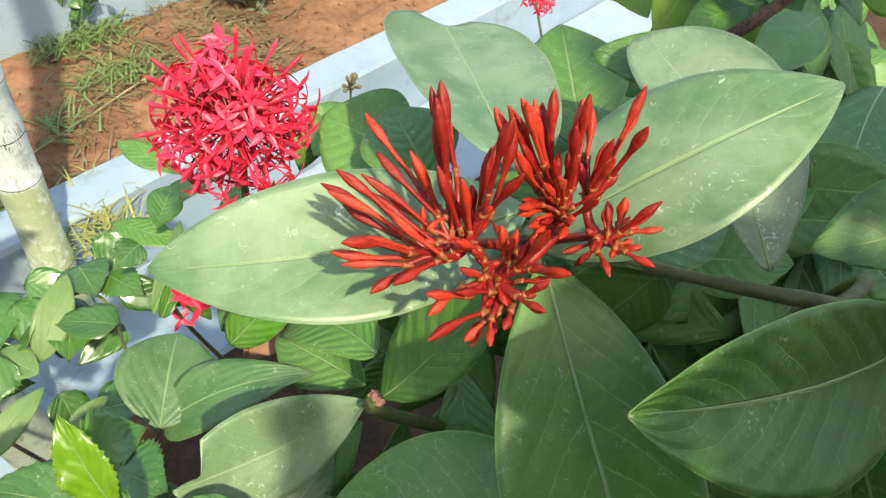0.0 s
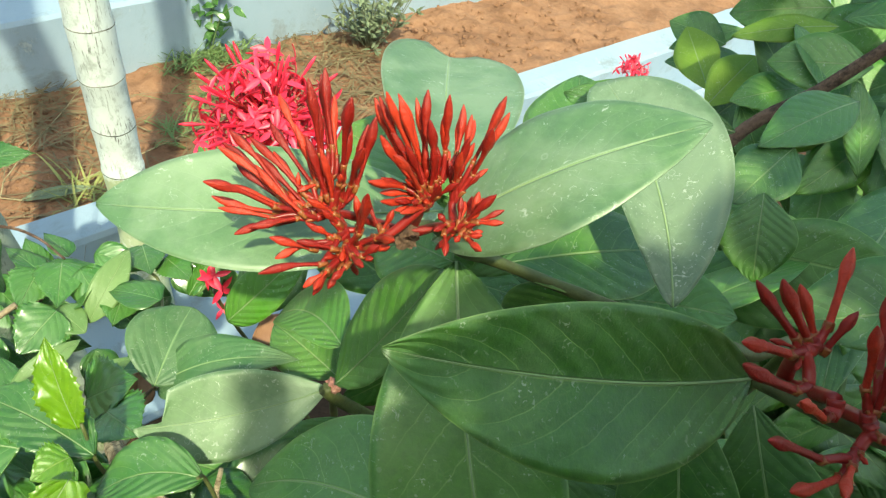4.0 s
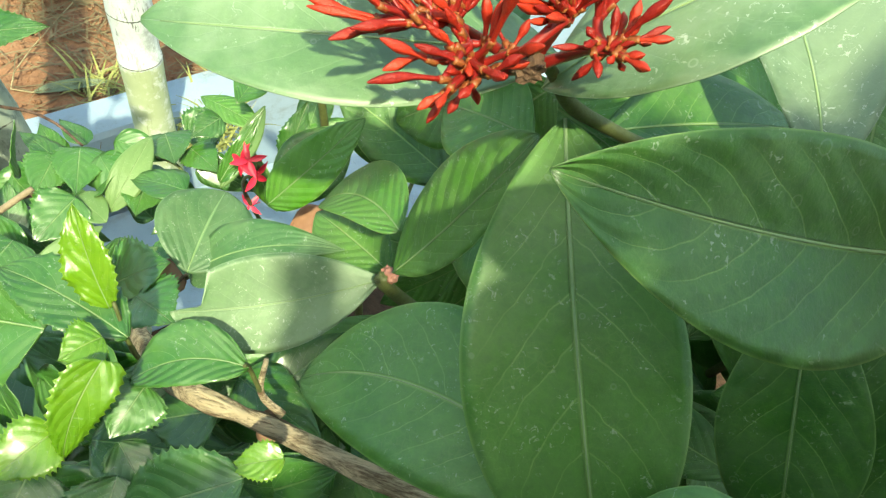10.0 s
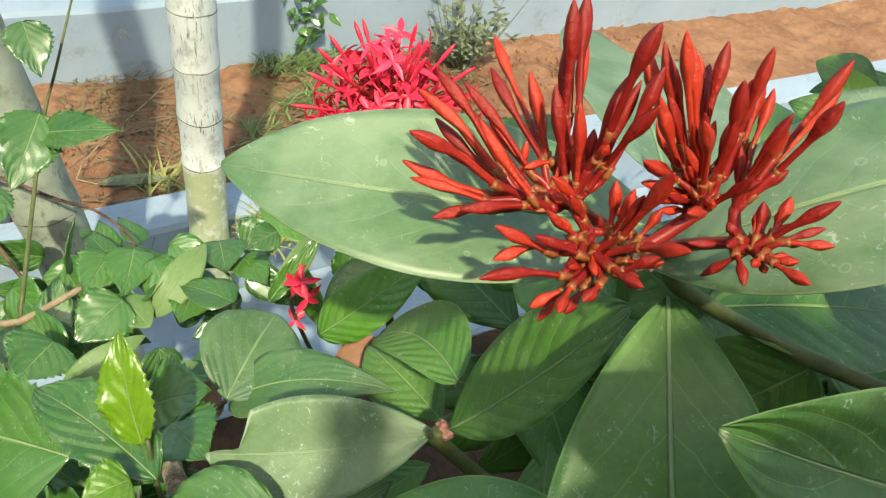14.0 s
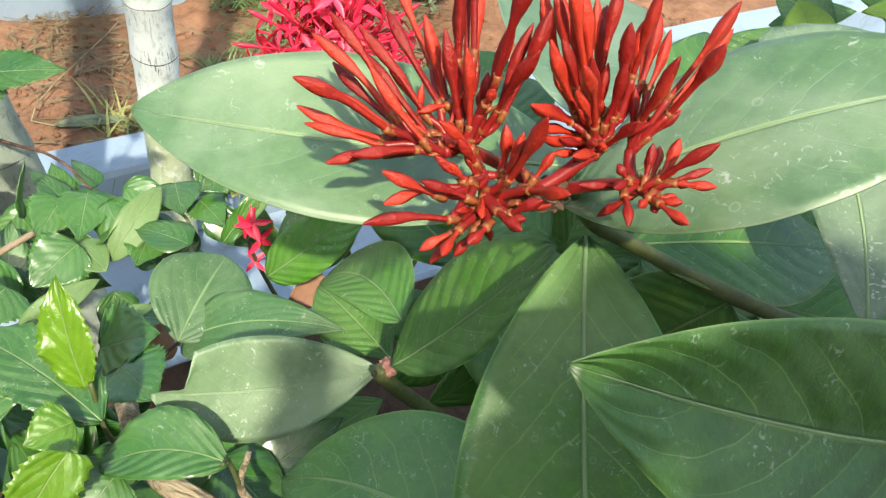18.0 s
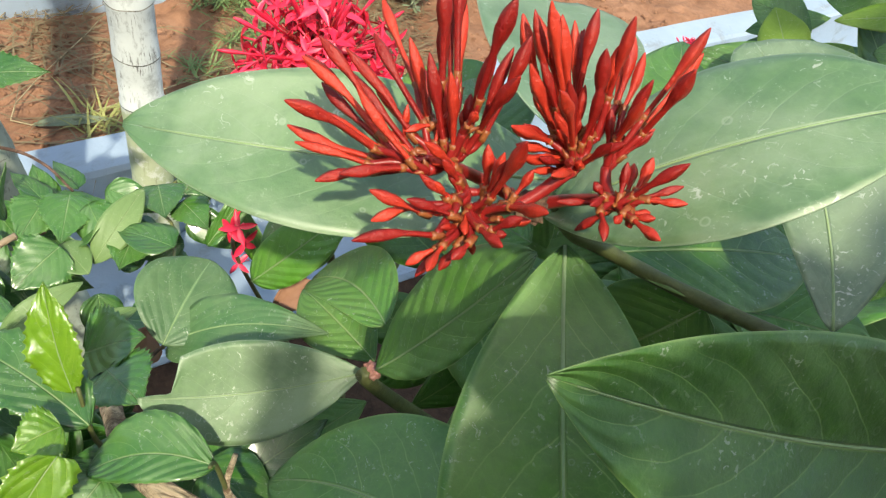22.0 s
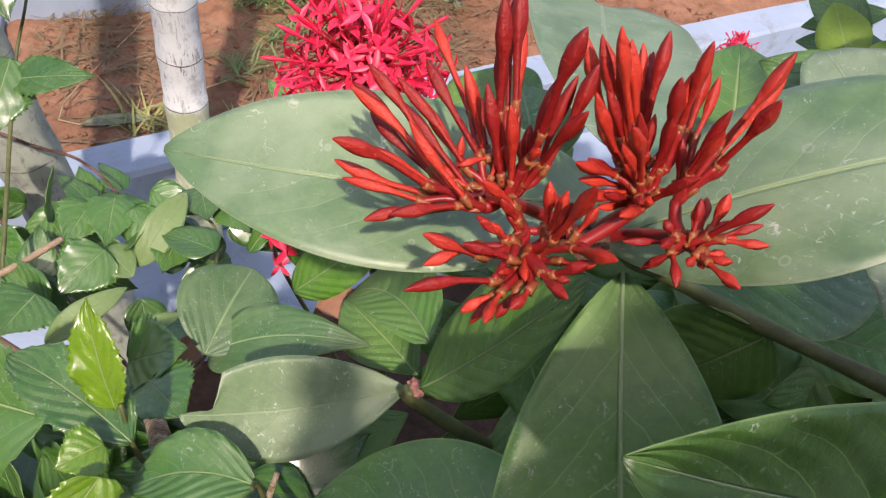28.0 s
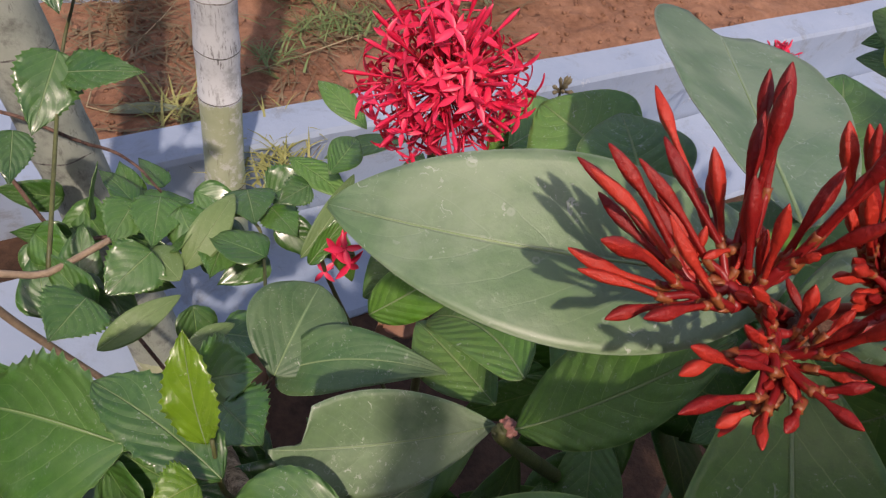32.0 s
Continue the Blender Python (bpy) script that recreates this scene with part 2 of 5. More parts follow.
SOIL = plain_material("red_soil", (0.17, 0.078, 0.043), (0.40, 0.215, 0.135), 0.9, 60, 1.0, 0.006, 0.2)
STRAW = plain_material("straw", (0.16, 0.115, 0.06), (0.40, 0.32, 0.19), 0.8, 60, 0.3, random_mix=0.6)
WEED = plain_material("weed", (0.10, 0.17, 0.05), (0.22, 0.29, 0.11), 0.6, 60, 0.3)
YELLOWED = plain_material("yellowed_grass", (0.20, 0.22, 0.06), (0.42, 0.40, 0.14), 0.6, 60, 0.3)
DUSTY = plain_material("dusty_weed", (0.13, 0.15, 0.09), (0.27, 0.28, 0.19), 0.7, 60, 0.3)
LITTER = plain_material("earth", (0.030, 0.018, 0.012), (0.13, 0.072, 0.046), 0.9, 70, 1.0, 0.006, 0.2)
GROUND = plain_material("bare_cement", (0.22, 0.23, 0.23), (0.40, 0.41, 0.40), 0.85, 40, 0.8, 0.004, 0.3)


def wall_paint():
    m, ns, ln, b = nodes_of("blue_limewash")
    nt = m.node_tree
    big = noise_node(nt, 6.0, 6.0, 0.6)
    fine = noise_node(nt, 90.0, 6.0, 0.7)
    worn = smooth(nt, noise_node(nt, 22.0, 8.0, 0.75), 0.60, 0.70)
    col = mix(nt, big, (0.24, 0.325, 0.44), (0.41, 0.49, 0.60))
    col = mix(nt, maths(nt, "MULTIPLY", worn, 0.55), col, (0.62, 0.66, 0.66))
    stain = smooth(nt, noise_node(nt, 11.0, 9.0, 0.74, dist=0.5), 0.52, 0.70)
    col = mix(nt, maths(nt, "MULTIPLY", stain, 0.6), col, (0.20, 0.21, 0.20))
    ln.new(col, b.inputs["Base Color"])
    b.inputs["Roughness"].default_value = 0.8
    bump(nt, maths(nt, "ADD", fine, worn), 0.6, 0.002, b)
    return m


PAINT = wall_paint()


def trunk_paint(name, painted, pale=1.0):
    """Ringed palm stem: grey-green below, limewash above the line, dark patches for flaking and painted dapple shade.
    """
    m, ns, ln, b = nodes_of(name)
    nt = m.node_tree
    sep = ns.new("ShaderNodeSeparateXYZ")
    ln.new(ns.new("ShaderNodeTexCoord").outputs["Object"], sep.inputs[0])
    big = noise_node(nt, 25.0, 5.0)
    fine = noise_node(nt, 160.0, 6.0, 0.7)
    bare = mix(nt, big, (0.34, 0.40, 0.20), (0.58, 0.62, 0.44))
    white = mix(nt, big, (0.55, 0.59, 0.60), (0.76, 0.79, 0.80))
    mp = ns.new("ShaderNodeMapping")
    mp.inputs["Scale"].default_value = (1.0, 1.0, 0.3)
    ln.new(ns.new("ShaderNodeTexCoord").outputs["Object"], mp.inputs[0])
    # flaked limewash and dappled shadow, painted as one grey blotch mask
    flake_shade = maths(nt, "MAXIMUM", smooth(nt, noise_node(nt, 24.0, 8.0, 0.72), 0.48, 0.66), smooth(nt, noise_node(nt, 110.0, 6.0, 0.7, vec=mp.outputs[0]), 0.55, 0.68))
    white = mix(nt, maths(nt, "MULTIPLY", flake_shade, 0.75), white, (0.27, 0.29, 0.29))
    scratch = ns.new("ShaderNodeMapping")
    scratch.inputs["Scale"].default_value = (1.0, 1.0, 0.10)
    ln.new(ns.new("ShaderNodeTexCoord").outputs["Object"], scratch.inputs[0])
    streak = maths(nt, "MULTIPLY", smooth(nt, noise_node(nt, 330.0, 5.0, 0.65, vec=scratch.outputs[0]), 0.56, 0.64), smooth(nt, noise_node(nt, 30.0, 4.0, 0.6), 0.42, 0.58))
    white = mix(nt, maths(nt, "MULTIPLY", streak, 0.85), white, (0.09, 0.09, 0.085))
    bare = mix(nt, maths(nt, "MULTIPLY", streak, 0.5), bare, (0.22, 0.22, 0.14))
    bare = mix(nt, smooth(nt, noise_node(nt, 55.0, 7.0, 0.7), 0.50, 0.62), bare, (0.66, 0.68, 0.60))
    if pale < 1:
        white = mix(nt, big, (0.19, 0.23, 0.18), (0.48, 0.52, 0.45))
        white = mix(nt, maths(nt, "MULTIPLY", flake_shade, 0.7), white, (0.07, 0.07, 0.065))
    edge = maths(nt, "MULTIPLY_ADD", fine, 0.02, painted - 0.01)
    up = maths(nt, "GREATER_THAN", sep.outputs[2], edge)
    ln.new(mix(nt, up, bare, white), b.inputs["Base Color"])
    b.inputs["Roughness"].default_value = 0.75
    bump(nt, fine, 0.5, 0.0015, b)
    return m


# ---- builders ----
def mesh_of(name, verts, faces, mat, uvs=None, shade=True):
    me = bpy.data.meshes.new(name)
    me.from_pydata([tuple(v) for v in verts], [], faces)
    if uvs is not None:
        lay = me.uv_layers.new(name="UVMap")
        flat = np.array([uvs[i] for f in faces for i in f], dtype=np.float32).ravel()
        lay.data.foreach_set("uv", flat)
    me.materials.append(mat)
    if shade:
        me.polygons.foreach_set("use_smooth", [True] * len(me.polygons))
    return me


def thing(name, place, label, category, group="", kind=""):
    ob = new(name)
    ob.location = place
    ob.empty_display_size = 0.05
    return tagged(ob, label, category, group, kind)


def root_place(ob):
    p = Vector((0, 0, 0))
    while ob:
        p += ob.location
        ob = ob.parent
    return p


def part(name, me, parent, place=(0, 0, 0), label=""):
    """One mesh object under a thing or a part; place is in the world."""
    ob = new(name, me)
    ob.parent = parent
    ob.location = Vector(place) - root_place(parent)
    if label:
        ob["label"] = label
    return ob


def tube(points, radii, sides=8, lobes=0.0):
    """Rings along a polyline; returns vertices and faces, ends closed."""
    pts = [Vector(p) for p in points]
    verts, faces = [], []
    side = None
    for i, p in enumerate(pts):
        d = (pts[min(i + 1, len(pts) - 1)] - pts[max(i - 1, 0)]).normalized()
        if side is None:
            side = d.orthogonal().normalized()
        side = (side - d * side.dot(d)).normalized()
        other = d.cross(side)
        for k in range(sides):
            a = 2 * math.pi * k / sides
            verts.append(p + (side * math.cos(a) + other * math.sin(a)) * (radii[i] * (1 + lobes * math.cos(4 * a + 0.6 * i))))
    for i in range(len(pts) - 1):
        for k in range(sides):
            a, c = i * sides + k, i * sides + (k + 1) % sides
            faces.append((a, c, c + sides, a + sides))
    faces.append(tuple(reversed(range(sides))))
    faces.append(tuple(range(len(verts) - sides, len(verts))))
    return verts, faces


def curve_points(points, n=6):
    """Smooth polyline through the points."""
    p = [Vector(q) for q in points]
    p = [2 * p[0] - p[1]] + p + [2 * p[-1] - p[-2]]
    out = []
    for i in range(1, len(p) - 2):
        for k in range(n):
            t = k / n
            out.append(0.5 * (2 * p[i] + (p[i + 1] - p[i - 1]) * t + (2 * p[i - 1] - 5 * p[i] + 4 * p[i + 1] - p[i + 2]) * t * t
                              + (3 * p[i] - p[i - 1] - 3 * p[i + 1] + p[i + 2]) * t ** 3))
    out.append(p[-2])
    return out


def stem(name, points, r0, r1, mat, parent, label="", knots=0.0, sides=10, ridges=0.0):
    pts = curve_points(points, 24 if ridges else 6)
    o = pts[0]
    n = len(pts)
    rad = [(r0 + (r1 - r0) * i / (n - 1)) * (1 + knots * noise.noise(pts[i] * 60)) for i in range(n)]
    v, f = tube([p - o for p in pts], rad, sides)
    if ridges:
        for i in range(n):
            for k in range(sides):
                a = 2 * math.pi * k / sides
                j = noise.noise(Vector((math.cos(a) * 5, math.sin(a) * 5, i * 0.06))) + 0.5 * noise.noise(Vector((math.cos(a) * 11, math.sin(a) * 11, i * 0.22)))
                v[i * sides + k] += (v[i * sides + k] - (pts[i] - o)) * (ridges * j)
    return part(name, mesh_of(name, v, f, mat), parent, o, label)


def profile(u, shape, p=1.02):
    if isinstance(shape, tuple):
        a, b = shape
        m = a / (a + b)
        return (u / m) ** a * ((1 - u) / (1 - m)) ** b
    if shape == "ovate":
        return u ** 0.55 * (1 - u) ** 1.22 / 0.335
    if shape == "narrow":
        return math.sin(math.pi * u ** 0.85) ** 0.8
    return math.sin(math.pi * u ** p) ** 0.82 * (1 - 0.04 * math.cos(2 * math.pi * u))


def blade(base, tip, width, normal, mat, parent, shape="ixora", fold=0.08, arch=0.05, bow=0.0, wave=0.008, teeth=0.0,
          label="", rib=True, nu=22, nv=5, nip=0.0, heart=0.0, kl=1.0, kr=1.0, fl=None, p=1.02, name="leaf"):
    """A leaf from its foot to its tip. fold: how far the halves rise; arch: how far the midrib bends up; bow: sideways bend."""
    base, tip = Vector(base), Vector(tip)
    ax = tip - base
    length = ax.length
    ax /= length
    n = Vector(normal)
    n = (n - ax * n.dot(ax)).normalized()
    s = n.cross(ax)
    rnd = random.Random(round(base.x * 1e5) + round(tip.z * 1e5))
    seed = rnd.random() * 50
    verts, uvs, faces = [], [], []
    thick = 0.00035
    cols = 2 * nv + 1

    def at(u, v):
        w = profile(u, shape, p) * width / 2
        if teeth:
            w *= 1 + teeth * (abs(((u * 13) % 1.0) - 0.5) * 2 - 0.5) * (1 if abs(v) > 0.99 else 0)
        if nip and u > nip and v < 0:
            w *= max(0.16, 1 - (u - nip) * 30) * (1 + 0.5 * noise.noise(Vector((u * 22, 1, seed))))
        w *= kl if v < 0 else kr
        mid = base + ax * (u * length * (1 + heart * (abs(v) ** 1.5 - 0.5 + 0.3 * v))) + s * (bow * length * 4 * u * (1 - u)) + n * (arch * length * (4 * u * (1 - u)))
        lift = (fl if fl is not None and v < 0 else fold) * w * abs(v) ** 1.15 * (1 - 0.4 * u)
        rip = wave * length * (0.35 * noise.noise(Vector((u * 2.2, v * 0.8, seed))) + abs(v) ** 2 * noise.noise(Vector((u * 6, v * 2 + 5, seed))))
        return mid + s * (v * w) + n * (lift + rip)

    for layer in (0, 1):
        for i in range(nu + 1):
            u = 0.004 + 0.992 * i / nu
            for j in range(cols):
                v = (j - nv) / nv
                verts.append(at(u, v) - n * (thick * layer) - base)
                uvs.append((u, v * 0.5 + 0.5))
    off = (nu + 1) * cols
    for i in range(nu):
        for j in range(cols - 1):
            a = i * cols + j
            faces.append((a, a + cols, a + cols + 1, a + 1))
            faces.append((off + a, off + a + 1, off + a + cols + 1, off + a + cols))
    ring = [j for j in range(cols)] + [i * cols + cols - 1 for i in range(1, nu + 1)] + [nu * cols + j for j in range(cols - 2, -1, -1)] + [i * cols for i in range(nu - 1, 0, -1)]
    for a, c in zip(ring, ring[1:] + ring[:1]):
        faces.append((a, c, off + c, off + a))
    ob = part(name, mesh_of(name, verts, faces, mat, uvs), parent, base, label)
    if rib:
        pts, rad = [], []
        for i in range(15):
            u = 0.0 + 0.95 * i / 14
            pts.append(at(max(u, 0.004), 0) - base + n * 0.00005)
            rad.append(0.00052 * (1 - 0.8 * u) * (length / 0.11))
        v, f = tube(pts, rad, 6)
        part("midrib", mesh_of("midrib", v, f, RIB), ob, base)
    return ob


# ---- setting ----
floor_me = mesh_of("ground", [(-400, -400, 0), (400, -400, 0), (400, 400, 0), (-400, 400, 0)], [(0, 1, 2, 3)], LITTER, shade=False)
tagged(new("ground", floor_me), "dark brown earth under the shrubs", "ground", kind="structure")

KA, KB = Vector((-0.683, 0.652, 0)), Vector((0.406, 1.852, 0))      # far edge of the kerb's top
kd = (KB - KA).normalized()
kn = Vector((kd.y, -kd.x, 0))                                        # towards the camera


def slab(name, a, b, side, width, z0, z1, mat, label, category, steps=60, rough=0.004):
    """A long low wall with a slightly uneven, rounded top."""
    a, b, side = Vector(a), Vector(b), Vector(side)
    sect = [(0, z0), (0, z1 - 0.008), (0.006, z1), (width * 0.5, z1 + 0.001), (width - 0.006, z1), (width, z1 - 0.008), (width, z0)]
    verts, faces = [], []
    for i in range(steps + 1):
        p = a + (b - a) * (i / steps)
        for k, (o, z) in enumerate(sect):
            q = p + side * o + Vector((0, 0, z))
            if z > z0:
                j = noise.noise_vector(q * 9) * rough
                q += Vector((j.x, j.y, j.z * 0.7))
            verts.append(q)
    m = len(sect)
    for i in range(steps):
        for k in range(m - 1):
            c = i * m + k
            faces.append((c, c + m, c + m + 1, c + 1))
    faces.append(tuple(range(m)))
    faces.append(tuple(reversed(range(steps * m, steps * m + m))))
    ob = new(name, mesh_of(name, verts, faces, mat, shade=False))
    return tagged(ob, label, category, kind="structure")


slab("kerb", KA - kd * 0.10, KB + kd * 2.5, kn, 0.085, 0.0, 0.18, PAINT, "low kerb with worn pale blue limewash round the soil bed", "kerb", 90)
FA, FB = Vector((-0.91, 0.98, 0)), Vector((-0.40, 1.52, 0))
fd = (FB - FA).normalized()
fn = Vector((fd.y, -fd.x, 0))
slab("wall_north", FA - fd * 0.12, FB + fd * 3.0, -fn, 0.16, 0.0, 0.30, PAINT, "pale blue limewashed low wall behind the soil bed", "wall", 90)
# added wall out of view, keeps low back sky off the leaves
slab("sky_blocker_wall", (-4.0, -1.40, 0), (4.0, -1.40, 0), (0, 1, 0), 0.16, 0.0, 1.95, GROUND, "added unseen grey wall that blocks low sky behind the camera", "wall", 40)
slab("kerb", KA - kd * 0.09 + kn * 0.0, FA - fd * 0.10, -kd, 0.075, 0.0, 0.18, PAINT, "short blue limewashed kerb closing the soil bed", "kerb", 30)

slab("pavement", KA - kd * 1.2 + kn * 0.087, KB + kd * 2.5 + kn * 0.087, kn, 0.24, -0.05, 0.012, PAINT, "pale blue limewashed cement strip below the kerb", "pavement", 60)

# the soil bed between the kerbs
sv, sf = [], []
NX, NY = 420, 60
for i in range(NX + 1):
    for j in range(NY + 1):
        p = (KA - kd * 0.09).lerp(FA - fd * 0.12, j / NY) + kd * (i / NX * 4.2)
        z = 0.145 + 0.012 * noise.noise(p * 5) + 0.010 * noise.noise(p * 20) + 0.006 * noise.noise(p * 48)
        sv.append((p.x, p.y, z))
for i in range(NX):
    for j in range(NY):
        a = i * (NY + 1) + j
        sf.append((a, a + NY + 1, a + NY + 2, a + 1))
tagged(new("soil", mesh_of("soil", sv, sf, SOIL)), "dry reddish brown soil in the raised bed", "soil", kind="structure")


def bed(rnd, a, b, c, d):
    """A random place on the soil: a to b along the bed, c to d across it."""
    p = KA.lerp(FA, rnd.uniform(c, d)) + kd * rnd.uniform(a, b)
    return Vector((p.x, p.y, 0.148 + 0.012 * noise.noise(Vector((p.x, p.y, 0)) * 5)))


def blades_mesh(name, mat, rnd, spots, count, length, width, lie, spread):
    """Grass blades round the given spots. lie: 0 upright, 1 flat on the ground."""
    verts, faces = [], []
    for _ in range(count):
        c = rnd.choice(spots)
        o = c + Vector((rnd.gauss(0, spread), rnd.gauss(0, spread), 0.0))
        a = rnd.uniform(0, 2 * math.pi)
        l = length * rnd.uniform(0.5, 1.3)
        up = (1 - lie) * rnd.uniform(0.5, 1.1)
        d = Vector((math.cos(a), math.sin(a), 0))
        s = Vector((-d.y, d.x, 0)) * width * rnd.uniform(0.6, 1.3)
        k = len(verts)
        for i in range(5):
            t = i / 4
            q = o + d * (l * t * (0.4 + 0.6 * lie)) + Vector((0, 0, 0.004 + l * up * (t - 0.55 * t * t) + 0.006 * lie * math.sin(3 * t + a)))
            w = s * (1 - t * 0.9)
            verts += [q - w, q + w]
        for i in range(4):
            faces.append((k + 2 * i, k + 2 * i + 1, k + 2 * i + 3, k + 2 * i + 2))
    return mesh_of(name, verts, faces, mat)


rg = random.Random(5)
straw_spots = [bed(rg, -0.05, 0.75, 0.05, 0.95) for _ in range(20)]
tagged(new("dry_grass", blades_mesh("dry_grass", STRAW, rg, straw_spots, 850, 0.12, 0.0016, 0.80, 0.05)), "flattened dry straw and roots on the soil", "dry grass", kind="stuff")
weed_spots = [bed(rg, 0.25, 0.55, 0.25, 0.95) for _ in range(9)]
tagged(new("grass", blades_mesh("grass", WEED, rg, weed_spots, 520, 0.085, 0.0020, 0.35, 0.028)), "thin green and yellowing grass tufts in the bed", "grass", kind="stuff")


def clods(count, seed):
    """Small lumps of earth strewn over the bed."""
    rnd = random.Random(seed)
    verts, faces = [], []
    for _ in range(count):
        c = bed(rnd, -0.05, 1.5, 0.04, 0.96)
        k = rnd.uniform(0.0015, 0.0055) * (1.6 if rnd.random() < 0.1 else 1)
        o = len(verts)
        ring = 6
        for j, (h, q) in enumerate(((-0.3, 1.0), (0.35, 0.85))):
            for i in range(ring):
                a = 2 * math.pi * i / ring + 0.4 * j
                w = k * q * rnd.uniform(0.7, 1.25)
                verts.append(c + Vector((math.cos(a) * w, math.sin(a) * w, k * h)))
        verts.append(c + Vector((0, 0, k * 0.75)))
        for i in range(ring):
            n = (i + 1) % ring
            faces.append((o + i, o + n, o + ring + n, o + ring + i))
            faces.append((o + ring + i, o + ring + n, o + 2 * ring))
    return mesh_of("soil_clods", verts, faces, SOIL)


tagged(new("soil_clods", clods(900, 8)), "small dry lumps of reddish earth on the bed", "soil", kind="stuff")


def ringed_palm(place, radius, height, painted, rings, label, tilt=(0, 0), pale=1.0):
    """A palm stem with leaf-scar rings."""
    ob = thing("palm_trunk", place, label, "palm trunk", "palm trunks")
    pts, rad = [], []
    zs = sorted([height * i / 40 for i in range(41)] + rings + [r + 0.003 for r in rings] + [r - 0.003 for r in rings])
    for z in zs:
        q = min(abs(z - r) for r in rings)
        pts.append(Vector((tilt[0] * z, tilt[1] * z, z)))
        rad.append(radius * (1 + 0.16 * math.exp(-z * 9)) * (1 + (0.045 if q < 0.0035 else 0.0)))
    v, f = tube(pts, rad, 28)
    part("stem", mesh_of("stem", v, f, trunk_paint("palm_bark", painted, pale)), ob, place)
    dark = plain_material("ring_scar", (0.05, 0.05, 0.045), (0.34, 0.33, 0.30), 0.8, 170, 0.8, crisp=True)
    for r in rings:
        c = [Vector((tilt[0] * z, tilt[1] * z, z)) for z in (r - 0.0034, r - 0.0008, r + 0.0028)]
        k = radius * (1 + 0.16 * math.exp(-r * 9))
        v, f = tube(c, [k * 1.02, k * 1.055, k * 1.02], 28)
        v = [Vector(q) + Vector((0, 0, 0.0030 * noise.noise(Vector((q[0] * 45, q[1] * 45, r * 90))))) for q in v]
        part("leaf_scar", mesh_of("leaf_scar", v, f, dark), ob, place)
    return ob


ringed_palm((-0.474, 0.705, 0.0), 0.0280, 1.9, 0.325, [0.16, 0.328, 0.405, 0.482, 0.558, 0.63, 0.70, 0.78, 0.86], "slender ringed palm trunk with white limewash above a bare greenish foot")
ringed_palm((-0.4279, 0.4605, 0.4275)[:2] + (0.0,), 0.034, 1.9, 0.06, [0.30, 0.40, 0.52, 0.64, 0.76, 0.9], "grey ringed palm trunk standing by the hibiscus", tilt=(-0.22, 0.02), pale=0.4)

# ---- shrubs ----
ixora_shrub = thing("ixora_shrub", (0.20, 0.36, 0.0), "leafy ixora shrub with tight clusters of red flower buds", "shrub")
back_shrub = thing("ixora_shrub", (-0.06, 0.46, 0.0), "ixora shrub with one open ball of crimson flowers", "shrub")
hibiscus_shrub = thing("hibiscus_shrub", (-0.30, 0.35, 0.0), "hibiscus shrub with toothed glossy leaves and lime-green new growth", "shrub")


def ixora(base, tip, width, normal, shape="ixora", **kw):
    return blade(base, tip, width, normal, LEAF, ixora_shrub, shape, **kw)


# leaves whose bright sky sheen is part of the blade colour
def pale_sheen(base, tip, width, normal, **kw):
    return blade(base, tip, width, normal, PALE, ixora_shrub, label="leaf with its sky sheen painted pale", **kw)


def back(base, tip, width, normal, **kw):
    return blade(base, tip, width, normal, LEAF, back_shrub, **kw)


def dull(base, tip, width, normal, **kw):
    return blade(base, tip, width, normal, DULL, hibiscus_shrub, label="dull green leaf with sunken veins", **{"nu": 36, "wave": 0.02, **kw})


def young(base, tip, width, normal, **kw):
    return blade(base, tip, width, normal, YOUNG, ixora_shrub, label="bright young leaf", **kw)


def hibiscus(base, tip, width, normal, **kw):
    return blade(base, tip, width, normal, HIB, hibiscus_shrub, **{"shape": "ovate", "teeth": 0.16, "arch": 0.04, "fold": 0.16, "wave": 0.045, "nu": 39, **kw})


def young_hibiscus(base, tip, width, normal, **kw):
    return blade(base, tip, width, normal, LIME, hibiscus_shrub, label="lime-green new leaf", **{"shape": "ovate", "teeth": 0.20, "arch": 0.10, "fold": 0.18, "wave": 0.05, "nu": 39, **kw})


def narrow(base, tip, width, normal, **kw):
    return blade(base, tip, width, normal, GRASSY, hibiscus_shrub, "narrow", **{"arch": 0.15, **kw})


pale_sheen((0.0497, 0.1737, 0.8745), (-0.0658, 0.1313, 0.8782), 0.0473, (0.01, -0.39, 0.92), shape=(0.87, 0.80), kr=0.94, kl=1.04, fold=0.14, fl=0.08, arch=0.122, bow=0.074, nu=44, nv=8)
pale_sheen((0.0480, 0.1623, 0.8687), (0.1270, 0.1693, 0.9394), 0.0523, (-0.25, -0.25, 0.93), shape=(0.95, 0.92), kr=1.03, kl=0.94, fold=-0.05, fl=-0.01, arch=0.162, bow=-0.068, nu=44, nv=8)
ixora((0.0581, 0.1669, 0.8570), (0.1122, 0.0570, 0.7649), 0.0707, (-0.02, -0.51, 0.86), shape=(0.84, 0.74), kr=0.96, kl=1.04, fold=0.10, fl=0.11, arch=0.080, bow=-0.027, nu=44, nv=8)
ixora((0.1563, 0.1186, 0.8870), (0.0503, 0.0677, 0.9250), 0.0557, (-0.18, -0.74, 0.65), shape=(0.75, 0.89), kr=0.91, kl=0.79, fold=0.34, fl=0.22, arch=0.023, bow=0.028, nu=44, nv=8)
